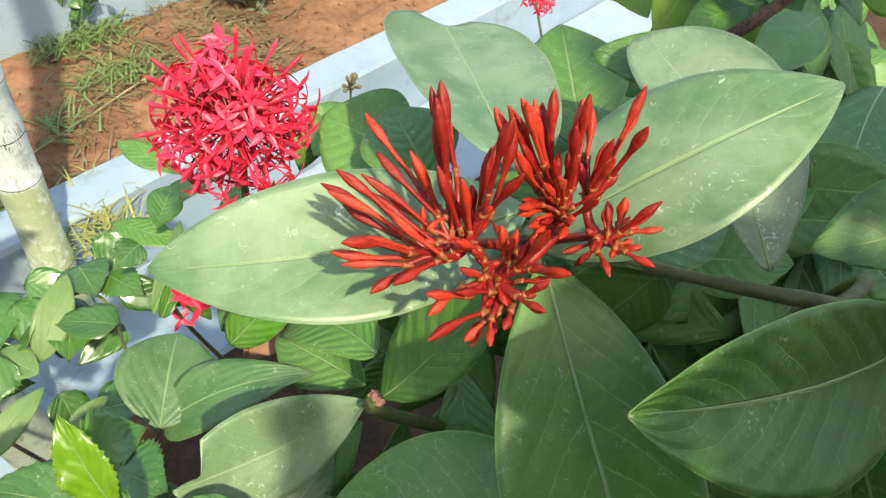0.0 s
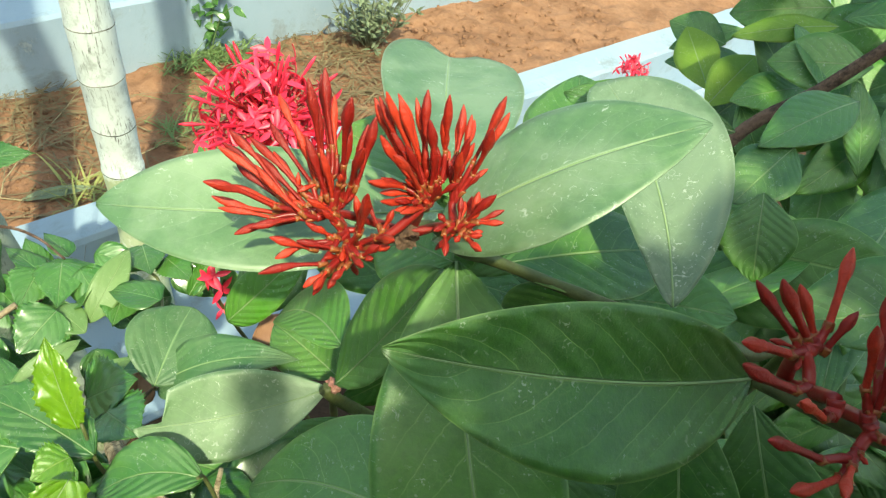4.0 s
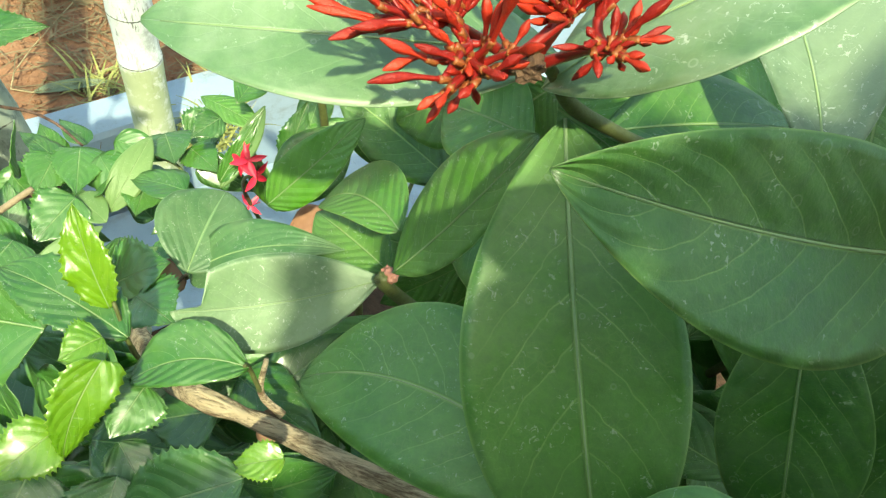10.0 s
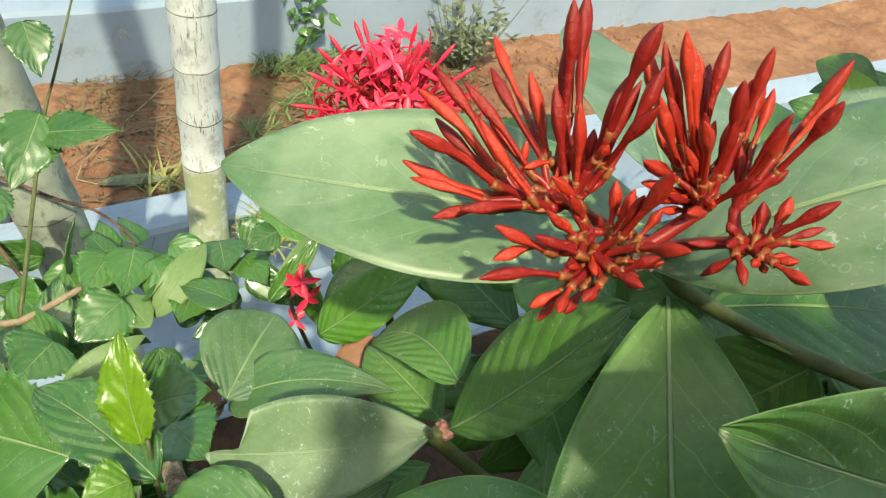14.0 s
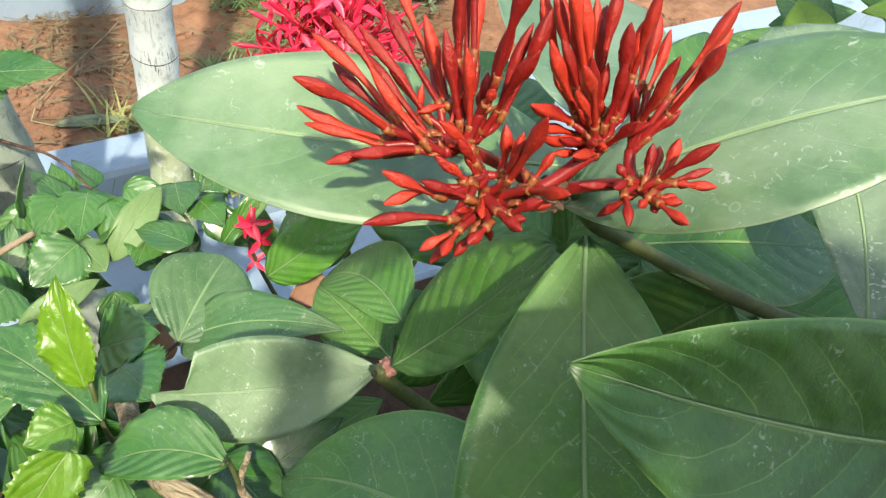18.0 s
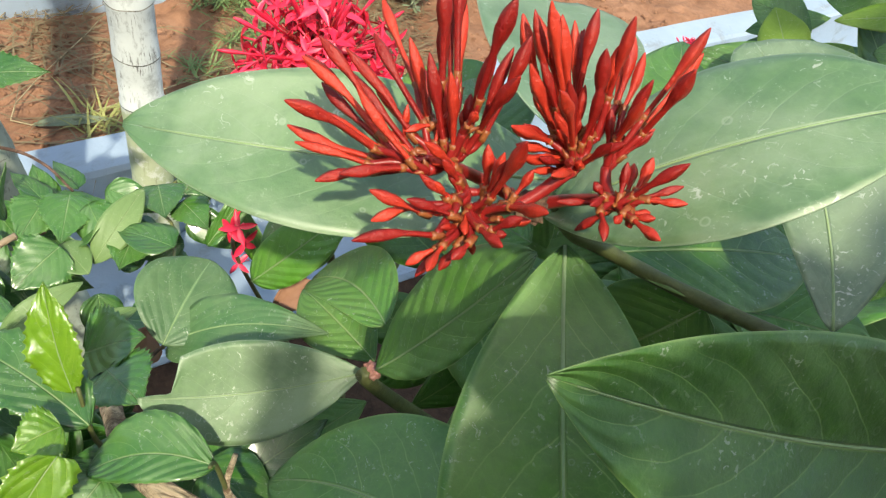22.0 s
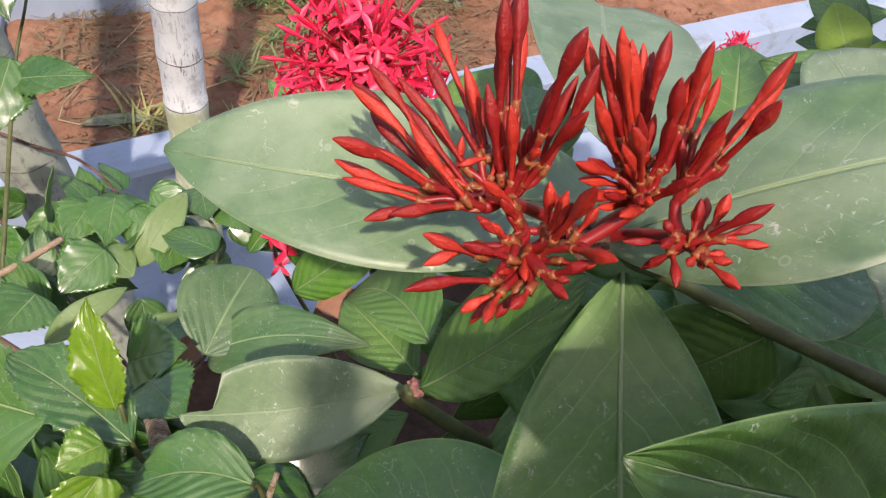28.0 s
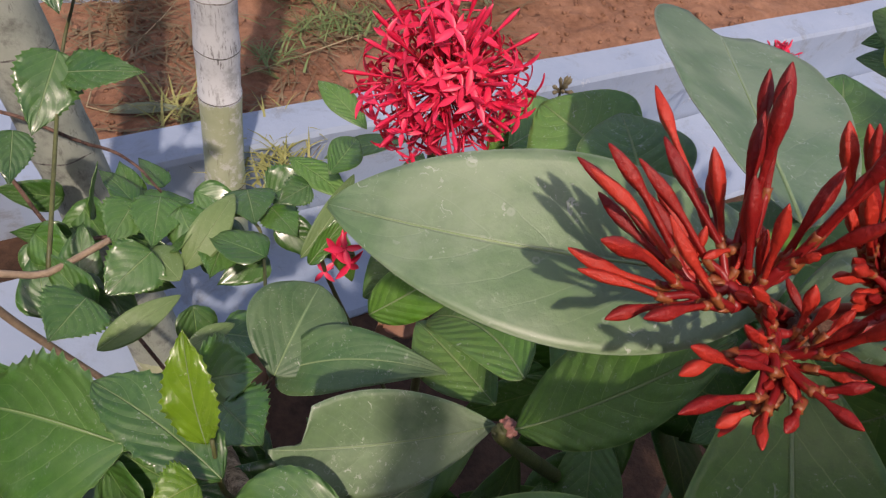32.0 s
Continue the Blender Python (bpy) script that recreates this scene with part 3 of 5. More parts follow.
pale_sheen((0.0012, 0.1918, 0.7068), (-0.0834, 0.1340, 0.7159), 0.0485, (0.25, -0.53, 0.81), shape=(0.94, 0.74), kr=0.97, kl=1.02, fold=-0.09, fl=0.18, arch=-0.053, bow=0.039, nip=0.82, nu=44, nv=8)
ixora((0.0075, 0.1804, 0.7295), (0.0528, 0.1808, 0.8350), 0.0437, (-0.31, -0.34, 0.89), shape=(0.94, 0.83), kr=1.14, kl=0.79, fold=0.17, fl=0.10, arch=0.012, bow=-0.031, nu=34)
ixora((0.0911, 0.0944, 0.7580), (-0.0162, 0.1216, 0.7152), 0.0688, (0.01, -0.41, 0.91), shape=(0.46, 0.76), kr=0.98, kl=1.03, fold=0.07, fl=0.07, arch=0.118, bow=-0.101, nu=34)
ixora((0.1587, 0.1647, 0.8227), (0.1944, 0.1017, 0.7181), 0.052, (-0.42, -0.50, 0.76))
ixora((0.1934, 0.1696, 0.8119), (0.2384, 0.1099, 0.7352), 0.055, (-0.52, -0.49, 0.70))
ixora((0.1655, 0.0605, 0.8076), (0.0942, 0.0530, 0.8049), 0.042, (-0.09, -0.09, 0.99), wave=.06)
pale_sheen((0.1428, 0.1684, 0.8579), (0.1023, 0.2690, 0.8880), 0.0554, (-0.07, -0.70, 0.71), shape=(0.73, 0.42), kr=0.65, kl=1.18, fold=0.15, fl=0.18, arch=0.022, bow=-0.067, nu=34)
ixora((0.1142, 0.1879, 0.8299), (0.0923, 0.1910, 0.7796), 0.0444, (0.20, -0.62, 0.76), shape=(0.49, 0.82), kr=0.83, kl=1.12, fold=0.02, fl=0.01, arch=0.048, bow=-0.007, nu=30)
ixora((0.0736, 0.1904, 0.8354), (0.1574, 0.2352, 0.8283), 0.05, (-0.06, -0.21, 0.98))
ixora((0.1379, 0.2278, 0.7944), (0.1883, 0.2132, 0.8157), 0.042, (-0.10, -0.19, 0.98))
ixora((0.3063, 0.2699, 0.8170), (0.2269, 0.2549, 0.7816), 0.0518, (-0.30, -0.43, 0.85), shape=(0.83, 1.04), kr=0.79, kl=1.15, fold=0.12, fl=0.14, arch=0.047, bow=0.079)
ixora((0.2971, 0.4639, 0.8033), (0.2171, 0.3746, 0.8055), 0.038, (-0.28, -0.58, 0.77))
ixora((0.3354, 0.5555, 0.7128), (0.3263, 0.4416, 0.6499), 0.0487, (-0.42, -0.73, 0.54), shape=(0.64, 0.91), kr=1.04, kl=0.96, fold=0.06, fl=0.07, arch=0.042, bow=0.023)
ixora((0.3861, 0.4779, 0.7439), (0.2768, 0.2506, 0.7221), 0.0579, (-0.44, -0.47, 0.76), shape=(0.51, 0.79), fold=0.08, arch=0.044, bow=-0.050)
ixora((0.2430, 0.3883, 0.8029), (0.2071, 0.3393, 0.7850), 0.04, (-0.31, -0.66, 0.68))
ixora((0.2136, 0.3225, 0.8103), (0.2196, 0.2864, 0.7734), 0.04, (-0.38, -0.72, 0.58))
young((0.2402, 0.6318, 0.6929), (0.2108, 0.6984, 0.7198), 0.042, (-0.21, -0.80, 0.56))
young((0.2267, 0.5656, 0.7127), (0.2687, 0.6348, 0.7361), 0.042, (-0.26, -0.79, 0.56))
ixora((0.3026, 0.5773, 0.7464), (0.2360, 0.5368, 0.7398), 0.036, (-0.23, -0.59, 0.77))
ixora((0.3401, 0.7114, 0.7644), (0.2471, 0.7063, 0.7389), 0.06, (-0.25, -0.72, 0.65))
young((0.3178, 0.6186, 0.7867), (0.2294, 0.5936, 0.7690), 0.026, (-0.20, -0.54, 0.81))
ixora((0.2664, 0.7428, 0.6887), (0.2041, 0.7669, 0.6898), 0.045, (-0.16, -0.63, 0.76))
ixora((0.3378, 0.5616, 0.7844), (0.2581, 0.5657, 0.7670), 0.05, (-0.26, -0.61, 0.75))
young((0.3656, 0.6030, 0.7264), (0.2631, 0.5038, 0.7489), 0.0498, (-0.32, -0.90, 0.30), shape=(0.73, 0.68), fold=0.06, arch=-0.027, bow=0.063)
young((0.3043, 0.4557, 0.8314), (0.3387, 0.4366, 0.8420), 0.035, (-0.42, -0.70, 0.58))
pale_sheen((0.0472, 0.1845, 0.8814), (0.0230, 0.3274, 0.8491), 0.0700, (0.19, -0.78, 0.60), shape=(0.58, 0.27), kr=0.96, kl=1.07, fold=0.08, fl=0.27, arch=0.010, bow=0.011, heart=0.07, nu=48, nv=8)
back((-0.0608, 0.3360, 0.6646), (-0.0995, 0.2837, 0.6244), 0.045, (0.19, -0.51, 0.84))
back((-0.0799, 0.2354, 0.6829), (-0.0332, 0.2614, 0.7448), 0.0298, (0.12, -0.55, 0.82), shape=(0.59, 0.83), fold=0.09, arch=0.051, bow=-0.017)
back((0.0039, 0.2031, 0.7335), (-0.0490, 0.2431, 0.6918), 0.0420, (0.17, -0.42, 0.89), shape=(0.50, 0.50), kr=0.75, kl=1.15, fold=0.18, fl=0.13, arch=0.080, bow=-0.097)
back((-0.0003, 0.2217, 0.6716), (-0.0576, 0.2563, 0.6642), 0.042, (0.07, -0.24, 0.97))
dull((-0.1158, 0.1993, 0.6466), (-0.1199, 0.2623, 0.6511), 0.0585, (0.22, -0.54, 0.81), shape=(0.67, 0.74), fold=0.21, fl=0.14, arch=0.083, bow=0.013)
dull((-0.1189, 0.2066, 0.6349), (-0.0289, 0.2252, 0.6765), 0.0392, (0.11, -0.20, 0.97), shape=(0.53, 1.09), fold=0.12, fl=0.15, arch=0.118, bow=0.042)
narrow((-0.1788, 0.3577, 0.5332), (-0.1726, 0.4412, 0.5593), 0.02, (0.47, -0.50, 0.73))
narrow((-0.2671, 0.3254, 0.4995), (-0.2609, 0.3967, 0.5288), 0.03, (0.40, -0.51, 0.76))
narrow((-0.2623, 0.3132, 0.5024), (-0.3062, 0.3336, 0.4947), 0.03, (0.29, -0.31, 0.90))
hibiscus((-0.3435, 0.3696, 0.4988), (-0.3393, 0.3255, 0.4899), 0.042, (0.37, -0.36, 0.86))
hibiscus((-0.3243, 0.3797, 0.5058), (-0.2989, 0.3296, 0.5040), 0.045, (0.35, -0.38, 0.86))
hibiscus((-0.2640, 0.4210, 0.5098), (-0.2335, 0.3828, 0.5170), 0.045, (0.29, -0.43, 0.86))
hibiscus((-0.2577, 0.3784, 0.5020), (-0.2407, 0.3223, 0.5086), 0.05, (0.30, -0.38, 0.87))
hibiscus((-0.2931, 0.3229, 0.5112), (-0.3050, 0.2743, 0.4996), 0.05, (0.35, -0.33, 0.88))
hibiscus((-0.2511, 0.4355, 0.4951), (-0.2182, 0.4643, 0.5159), 0.045, (0.24, -0.40, 0.88))
hibiscus((-0.2380, 0.4166, 0.5053), (-0.1984, 0.3929, 0.5106), 0.035, (0.23, -0.38, 0.90))
young_hibiscus((-0.1041, 0.1233, 0.7236), (-0.1253, 0.1456, 0.7613), 0.0211, (0.07, -0.57, 0.82), shape=(0.70, 1.00), kr=1.07, kl=0.90, fold=0.21, fl=0.16, arch=0.053, bow=0.009)
hibiscus((-0.0930, 0.1160, 0.7162), (-0.1593, 0.1281, 0.7220), 0.0339, (0.27, -0.15, 0.95), shape=(0.65, 0.71), kr=0.88, kl=1.07, fold=0.16, arch=0.037, bow=-0.027)
hibiscus((-0.1432, 0.1211, 0.6891), (-0.2293, 0.1210, 0.6543), 0.0706, (0.34, -0.44, 0.83), shape=(0.72, 0.91), kr=1.13, kl=0.85, fold=0.12, fl=0.24, arch=0.065, bow=-0.030)
young_hibiscus((-0.0856, 0.0921, 0.7415), (-0.0923, 0.0615, 0.7096), 0.0230, (0.54, -0.19, 0.82), shape=(0.22, 0.75), fold=0.10, fl=0.21, arch=0.078, bow=-0.074)
young_hibiscus((-0.0994, 0.0705, 0.7128), (-0.1141, 0.0461, 0.7073), 0.026, (0.32, -0.18, 0.93))
young_hibiscus((-0.0971, 0.1073, 0.7285), (-0.1076, 0.0912, 0.7291), 0.022, (0.19, -0.16, 0.97))
hibiscus((-0.0384, 0.1191, 0.7163), (-0.0880, 0.1025, 0.7030), 0.0307, (0.14, -0.15, 0.98), shape=(0.62, 0.72), kr=0.80, kl=1.14, fold=0.19, fl=0.22, arch=0.114, bow=-0.094, teeth=0.03, wave=0.02)
hibiscus((-0.0816, 0.1046, 0.7005), (-0.0865, 0.0790, 0.6936), 0.03, (0.29, -0.27, 0.92))
hibiscus((-0.0213, 0.0736, 0.7144), (-0.0665, 0.0546, 0.6903), 0.0383, (0.20, -0.24, 0.95), shape=(0.60, 0.62), fold=0.15, fl=0.17, arch=0.067, bow=0.021)
young_hibiscus((-0.0082, 0.0842, 0.7196), (-0.0290, 0.0753, 0.7136), 0.016, (0.11, -0.20, 0.97))
hibiscus((-0.0773, 0.0678, 0.6882), (-0.0746, 0.0385, 0.6751), 0.0378, (0.27, -0.19, 0.94), shape=(0.72, 0.78), fold=0.16, arch=0.053)
hibiscus((-0.1147, 0.0624, 0.6820), (-0.1147, 0.0350, 0.6735), 0.04, (0.35, -0.16, 0.92))
hibiscus((-0.0583, 0.1194, 0.6604), (-0.0971, 0.1093, 0.6416), 0.038, (0.22, -0.26, 0.94))
hibiscus((-0.0862, 0.0827, 0.6838), (-0.0619, 0.0643, 0.6686), 0.022, (0.23, -0.20, 0.95))
hibiscus((-0.4419, 0.4208, 0.5615), (-0.3663, 0.4376, 0.5832), 0.038, (0.35, -0.36, 0.87))
hibiscus((-0.4501, 0.4317, 0.5738), (-0.4343, 0.3654, 0.5339), 0.055, (0.54, -0.47, 0.70))
hibiscus((-0.4793, 0.4643, 0.6401), (-0.4455, 0.4383, 0.6076), 0.04, (0.56, -0.53, 0.63))
hibiscus((-0.4501, 0.3634, 0.5352), (-0.4250, 0.3223, 0.5181), 0.035, (0.54, -0.41, 0.74))
hibiscus((-0.2910, 0.2480, 0.5419), (-0.2877, 0.2048, 0.5463), 0.05, (0.33, -0.25, 0.91))
hibiscus((-0.1273, 0.1669, 0.6619), (-0.0953, 0.1510, 0.6736), 0.04, (0.18, -0.21, 0.96))
hibiscus((-0.1499, 0.1784, 0.6465), (-0.1146, 0.1851, 0.6754), 0.045, (0.19, -0.23, 0.95))
hibiscus((-0.1866, 0.1437, 0.6446), (-0.2079, 0.1234, 0.6294), 0.05, (0.29, -0.19, 0.94))
back((0.0533, 0.2292, 0.7907), (0.0087, 0.2542, 0.7747), 0.05, (0.02, -0.42, 0.91))
back((0.0576, 0.2744, 0.7884), (0.0304, 0.2639, 0.7556), 0.05, (-0.00, -0.61, 0.79))
back((0.0284, 0.2998, 0.7591), (-0.0251, 0.3013, 0.7118), 0.05, (0.07, -0.60, 0.80))
back((0.0171, 0.4226, 0.6852), (-0.0551, 0.4624, 0.6489), 0.06, (0.07, -0.52, 0.85))
back((-0.0538, 0.4212, 0.6666), (-0.0228, 0.5025, 0.6525), 0.05, (0.09, -0.53, 0.85))
ixora((0.1637, 0.2602, 0.8099), (0.0641, 0.2729, 0.7860), 0.052, (-0.08, -0.34, 0.94))
back((0.0959, 0.2568, 0.7723), (0.0453, 0.2859, 0.7715), 0.05, (-0.05, -0.50, 0.86))
back((0.1271, 0.2982, 0.7523), (0.0722, 0.3500, 0.7440), 0.06, (-0.08, -0.52, 0.85))
ixora((0.1078, 0.3048, 0.7924), (0.1002, 0.4000, 0.8123), 0.062, (-0.13, -0.77, 0.62))
ixora((0.1615, 0.2541, 0.8862), (0.0861, 0.2774, 0.8720), 0.0280, (-0.17, -0.59, 0.79), shape=(0.91, 0.85), fold=0.08, arch=0.037, bow=0.012)
narrow((-0.2528, 0.2108, 0.5531), (-0.2229, 0.2651, 0.5691), 0.02, (0.36, -0.34, 0.87))
narrow((-0.1995, 0.2303, 0.5623), (-0.1813, 0.2647, 0.5629), 0.014, (0.22, -0.25, 0.94))
back((0.0180, 0.2959, 0.7809), (-0.0376, 0.3312, 0.7787), 0.06, (0.08, -0.54, 0.84))
back((0.0253, 0.2566, 0.8006), (0.0002, 0.3188, 0.7991), 0.05, (0.06, -0.66, 0.75))

# stems
stem("stem", [(0.20, 0.36, 0.0), (0.225, 0.33, 0.40), (0.220, 0.22, 0.78), (0.175, 0.166, 0.845), (0.141, 0.166, 0.850), (0.105, 0.188, 0.834), (0.074, 0.184, 0.844), (0.058, 0.169, 0.861), (0.048, 0.158, 0.880), (0.042, 0.141, 0.892)], 0.0036, 0.0021, TWIG, ixora_shrub, knots=0.25, sides=14)
stem("branch", [(0.212, 0.352, 0.30), (0.10, 0.28, 0.50), (0.0096, 0.1891, 0.7004), (0.0056, 0.1851, 0.7204)], 0.006, 0.0025, TWIG, ixora_shrub)
stem("branch", [(0.24, 0.34, 0.30), (0.42, 0.26, 0.60), (0.2787, 0.1231, 0.8466), (0.1860, 0.1142, 0.8837), (0.1635, 0.1276, 0.8770)], 0.006, 0.0032, TWIG, ixora_shrub)
stem("branch", [(0.213, 0.352, 0.30), (0.2019, 0.4433, 0.6486), (0.2402, 0.4982, 0.7289), (0.2865, 0.5104, 0.7799), (0.3187, 0.5152, 0.8246), (0.3610, 0.5202, 0.8829)], 0.006, 0.0045, WOOD, ixora_shrub, knots=0.15)
stem("trunk", [(-0.06, 0.46, 0.0), (-0.075, 0.44, 0.35), (-0.092, 0.37, 0.62), (-0.0915, 0.3541, 0.7454)], 0.006, 0.002, TWIG, back_shrub)
stem("trunk", [(-0.30, 0.35, 0.0), (-0.24, 0.28, 0.40), (-0.0874, 0.1270, 0.6642), (-0.0208, 0.1107, 0.6794), (0.0431, 0.0959, 0.6897), (0.0914, 0.0890, 0.6878)], 0.0058, 0.0036, BARK, hibiscus_shrub, "woody pale brown branch", knots=0.3, sides=28, ridges=0.38)

# buds
bud_cluster = part("bud_cluster", None, ixora_shrub, (0.0421, 0.1403, 0.8906), "tight umbel of red unopened buds")
JOINTS = {"a": Vector((0.0199, 0.1200, 0.9127)), "b": Vector((0.0276, 0.1196, 0.8987)), "c": Vector((0.0472, 0.1281, 0.9157)), "d": Vector((0.0576, 0.1295, 0.9103))}
HUB = Vector((0.0421, 0.1403, 0.8906))


QUEUE = []


def bud(tip, foot, fat=1.0, cluster=None, joints=JOINTS):
    tip, foot = Vector(tip), Vector(foot)
    if (tip - foot).length > 0.0225:
        foot = tip + (foot - tip).normalized() * (0.0225 + 0.12 * ((tip - foot).length - 0.0225))
    QUEUE.append((tip, foot, fat, cluster or bud_cluster, joints))


def build_bud(tip, foot, fat, top, joint):
    """Slender four-angled bud on its thin tube, with a small calyx and a short pedicel."""
    d = tip - foot
    l = d.length
    ax = d / l
    side = ax.orthogonal().normalized()
    rnd = random.Random(round(tip.x * 1e6))
    stout = max(1.0, fat) ** 1.6
    sag = rnd.uniform(-0.05, 0.05) * l
    head = min(0.62, rnd.uniform(0.0098, 0.0125) / l)
    fat *= min(1.0, 0.62 + l / 0.06) * rnd.uniform(0.86, 1.10) * 0.82
    neck = max(1.0, stout / 1.25)
    prof = [(0.0, 0.00082 * neck), (max(0.05, 1 - 2.2 * head), 0.00078 * neck), (1 - 1.2 * head, 0.00082 * neck), (1 - head, 0.00098 * min(1.3, neck)), (1 - 0.84 * head, 0.00138), (1 - 0.64 * head, 0.00178),
            (1 - 0.46 * head, 0.00172), (1 - 0.28 * head, 0.00132), (1 - 0.12 * head, 0.00076), (1 - 0.04 * head, 0.0004), (1.0, 0.00008)]
    v, f = tube([ax * (l * t) + side * (sag * math.sin(math.pi * t)) for t, r in prof], [r * fat for t, r in prof], 12, 0.20)
    ob = part("bud", mesh_of("bud", v, f, BUD), top, foot)
    v, f = tube([-ax * 0.0020, -ax * 0.0012, ax * 0.0002, ax * 0.0010], [0.0006 * stout, 0.0008 * stout, 0.0009 * stout, 0.0010 * stout], 8, 0.3)
    part("calyx", mesh_of("calyx", v, f, CALYX), ob, foot)
    mid = (joint + foot) * 0.5 + side * rnd.uniform(-0.001, 0.001) - ax * 0.0006
    v, f = tube([p - foot for p in curve_points([joint, mid, foot], 4)], [0.00095 * stout] * 4 + [0.0008 * stout] * 5, 7)
    part("pedicel", mesh_of("pedicel", v, f, STALK), ob, foot)


def grow_buds():
    """Buds stand in twos and fours on small forks; each fork springs from the nearest one before it."""
    left = list(QUEUE)
    QUEUE.clear()
    groups = []
    while left:
        seed = left.pop(0)
        mates = sorted((q for q in left if (q[1] - seed[1]).length < 0.0085), key=lambda q: (q[1] - seed[1]).length)[:3]
        for q in mates:
            left.remove(q)
        group = [seed] + mates
        mean = sum((q[1] for q in group), Vector()) / len(group)
        way = sum(((q[0] - q[1]).normalized() for q in group), Vector()).normalized()
        main = min(seed[4].values(), key=lambda q: (q - mean).length)
        gap = (main - mean).length
        groups.append((gap, mean, mean + (main - mean) * 0.22 - way * min(0.0045, gap * 0.4), way, main, group))
    groups.sort(key=lambda g: g[0])
    joints = [] if not groups else list(groups[0][5][0][4].values())
    for gap, mean, fork, way, main, group in groups:
        top = group[0][3]
        root = min((q for q in joints if (q - main).length < gap + 0.001), key=lambda q: (q - fork).length + 0.25 * (q - main).length)
        mid = (fork + root) * 0.5 - way * 0.0012
        thick = (0.00125 if (root - main).length > 0.001 else 0.0016) * group[0][2] ** 1.6
        v, f = tube([p - root for p in curve_points([root, mid, fork], 4)], [thick - 0.00004 * k for k in range(9)], 8)
        part("fork", mesh_of("fork", v, f, STALK), top, root)
        joints.append(fork)
        for q in group:
            build_bud(q[0], q[1], q[2], q[3], fork)
        # short young buds beside the long ones
        rnd = random.Random(round(mean.y * 1e6))
        for k in range(rnd.choice((0, 1, 1, 2))):
            d = (way + Vector((rnd.gauss(0, 0.55), rnd.gauss(0, 0.55), rnd.gauss(0, 0.45)))).normalized()
            foot = fork + d * rnd.uniform(0.0015, 0.004)
            build_bud(foot + d * rnd.uniform(0.005, 0.011), foot, 0.85, top, fork)
        # tiny bracts where the fork divides
        rnd = random.Random(round(mean.z * 1e6))
        for k in range(2):
            d = (way + Vector((rnd.gauss(0, 0.6), rnd.gauss(0, 0.6), rnd.gauss(0, 0.6)))).normalized()
            v, f = tube([Vector(), d * 0.0015, d * 0.0034], [0.0007, 0.0008, 0.0001], 5)
            part("bract", mesh_of("bract", v, f, CALYX), top, fork)


def arm(a, b, r, cluster):
    """A dark red branch of a flower cluster."""
    a, b = Vector(a), Vector(b)
    m = (a + b) * 0.5 + Vector((0, 0.003, -0.002))
    v, f = tube([p - a for p in curve_points([a, m, b], 5)], [r * (1 - 0.03 * i) for i in range(11)], 8)
    return part("stalk", mesh_of("stalk", v, f, STALK), cluster, a)


for q in JOINTS.values():
    arm(HUB, q, 0.0018, bud_cluster)
bm = bmesh.new()
bmesh.ops.create_icosphere(bm, subdivisions=3, radius=0.0040)
for q in bm.verts:
    q.co *= 1 + 0.55 * noise.noise(q.co * 900)
me = bpy.data.meshes.new("withered_flower")
bm.to_mesh(me)
bm.free()
me.materials.append(WITHER)
part("withered_flower", me, bud_cluster, HUB + Vector((0, -0.005, 0.004)), "shrivelled brown old bud")


bud((-0.0087, 0.1041, 0.9277), (0.0075, 0.1135, 0.9153))
bud((-0.0090, 0.1108, 0.9122), (0.0067, 0.1132, 0.9111))
bud((-0.0016, 0.1046, 0.9097), (0.0084, 0.1125, 0.9102))
bud((-0.0136, 0.1233, 0.9241), (0.0082, 0.1189, 0.9134))
bud((-0.0122, 0.1288, 0.9263), (0.0105, 0.1202, 0.9116))
bud((-0.0062, 0.1288, 0.9256), (0.0150, 0.1221, 0.9128))
bud((0.0010, 0.1163, 0.9268), (0.0151, 0.1140, 0.9149))
bud((-0.0069, 0.1542, 0.9243), (0.0142, 0.1326, 0.9115))
bud((0.0054, 0.1354, 0.9288), (0.0144, 0.1287, 0.9148))
bud((0.0099, 0.1344, 0.9463), (0.0163, 0.1283, 0.9210))
bud((0.0112, 0.1451, 0.9437), (0.0183, 0.1325, 0.9218))
bud((-0.0030, 0.1371, 0.9259), (0.0167, 0.1241, 0.9144))
bud((0.0176, 0.1223, 0.9330), (0.0221, 0.1209, 0.9163))
bud((0.0118, 0.1269, 0.9325), (0.0197, 0.1226, 0.9154))
bud((0.0260, 0.1221, 0.9522), (0.0241, 0.1221, 0.9212))
bud((0.0035, 0.1036, 0.9149), (0.0142, 0.1135, 0.9132))
bud((0.0111, 0.0998, 0.9174), (0.0215, 0.1043, 0.9120))
bud((0.0182, 0.1008, 0.9174), (0.0272, 0.1056, 0.9126))
bud((0.0125, 0.0993, 0.9099), (0.0196, 0.1064, 0.9114))
bud((0.0174, 0.1115, 0.9232), (0.0242, 0.1161, 0.9156))
bud((0.0216, 0.1306, 0.9238), (0.0232, 0.1262, 0.9155))
bud((0.0299, 0.1338, 0.9393), (0.0272, 0.1265, 0.9180))
bud((0.0309, 0.1191, 0.9393), (0.0260, 0.1251, 0.9195))
bud((0.0186, 0.1070, 0.9190), (0.0263, 0.1102, 0.9127))
bud((0.0120, 0.0890, 0.9142), (0.0255, 0.1006, 0.9109))
bud((0.0217, 0.0962, 0.9046), (0.0266, 0.1004, 0.9079))
bud((0.0267, 0.0908, 0.9113), (0.0276, 0.0999, 0.9100))
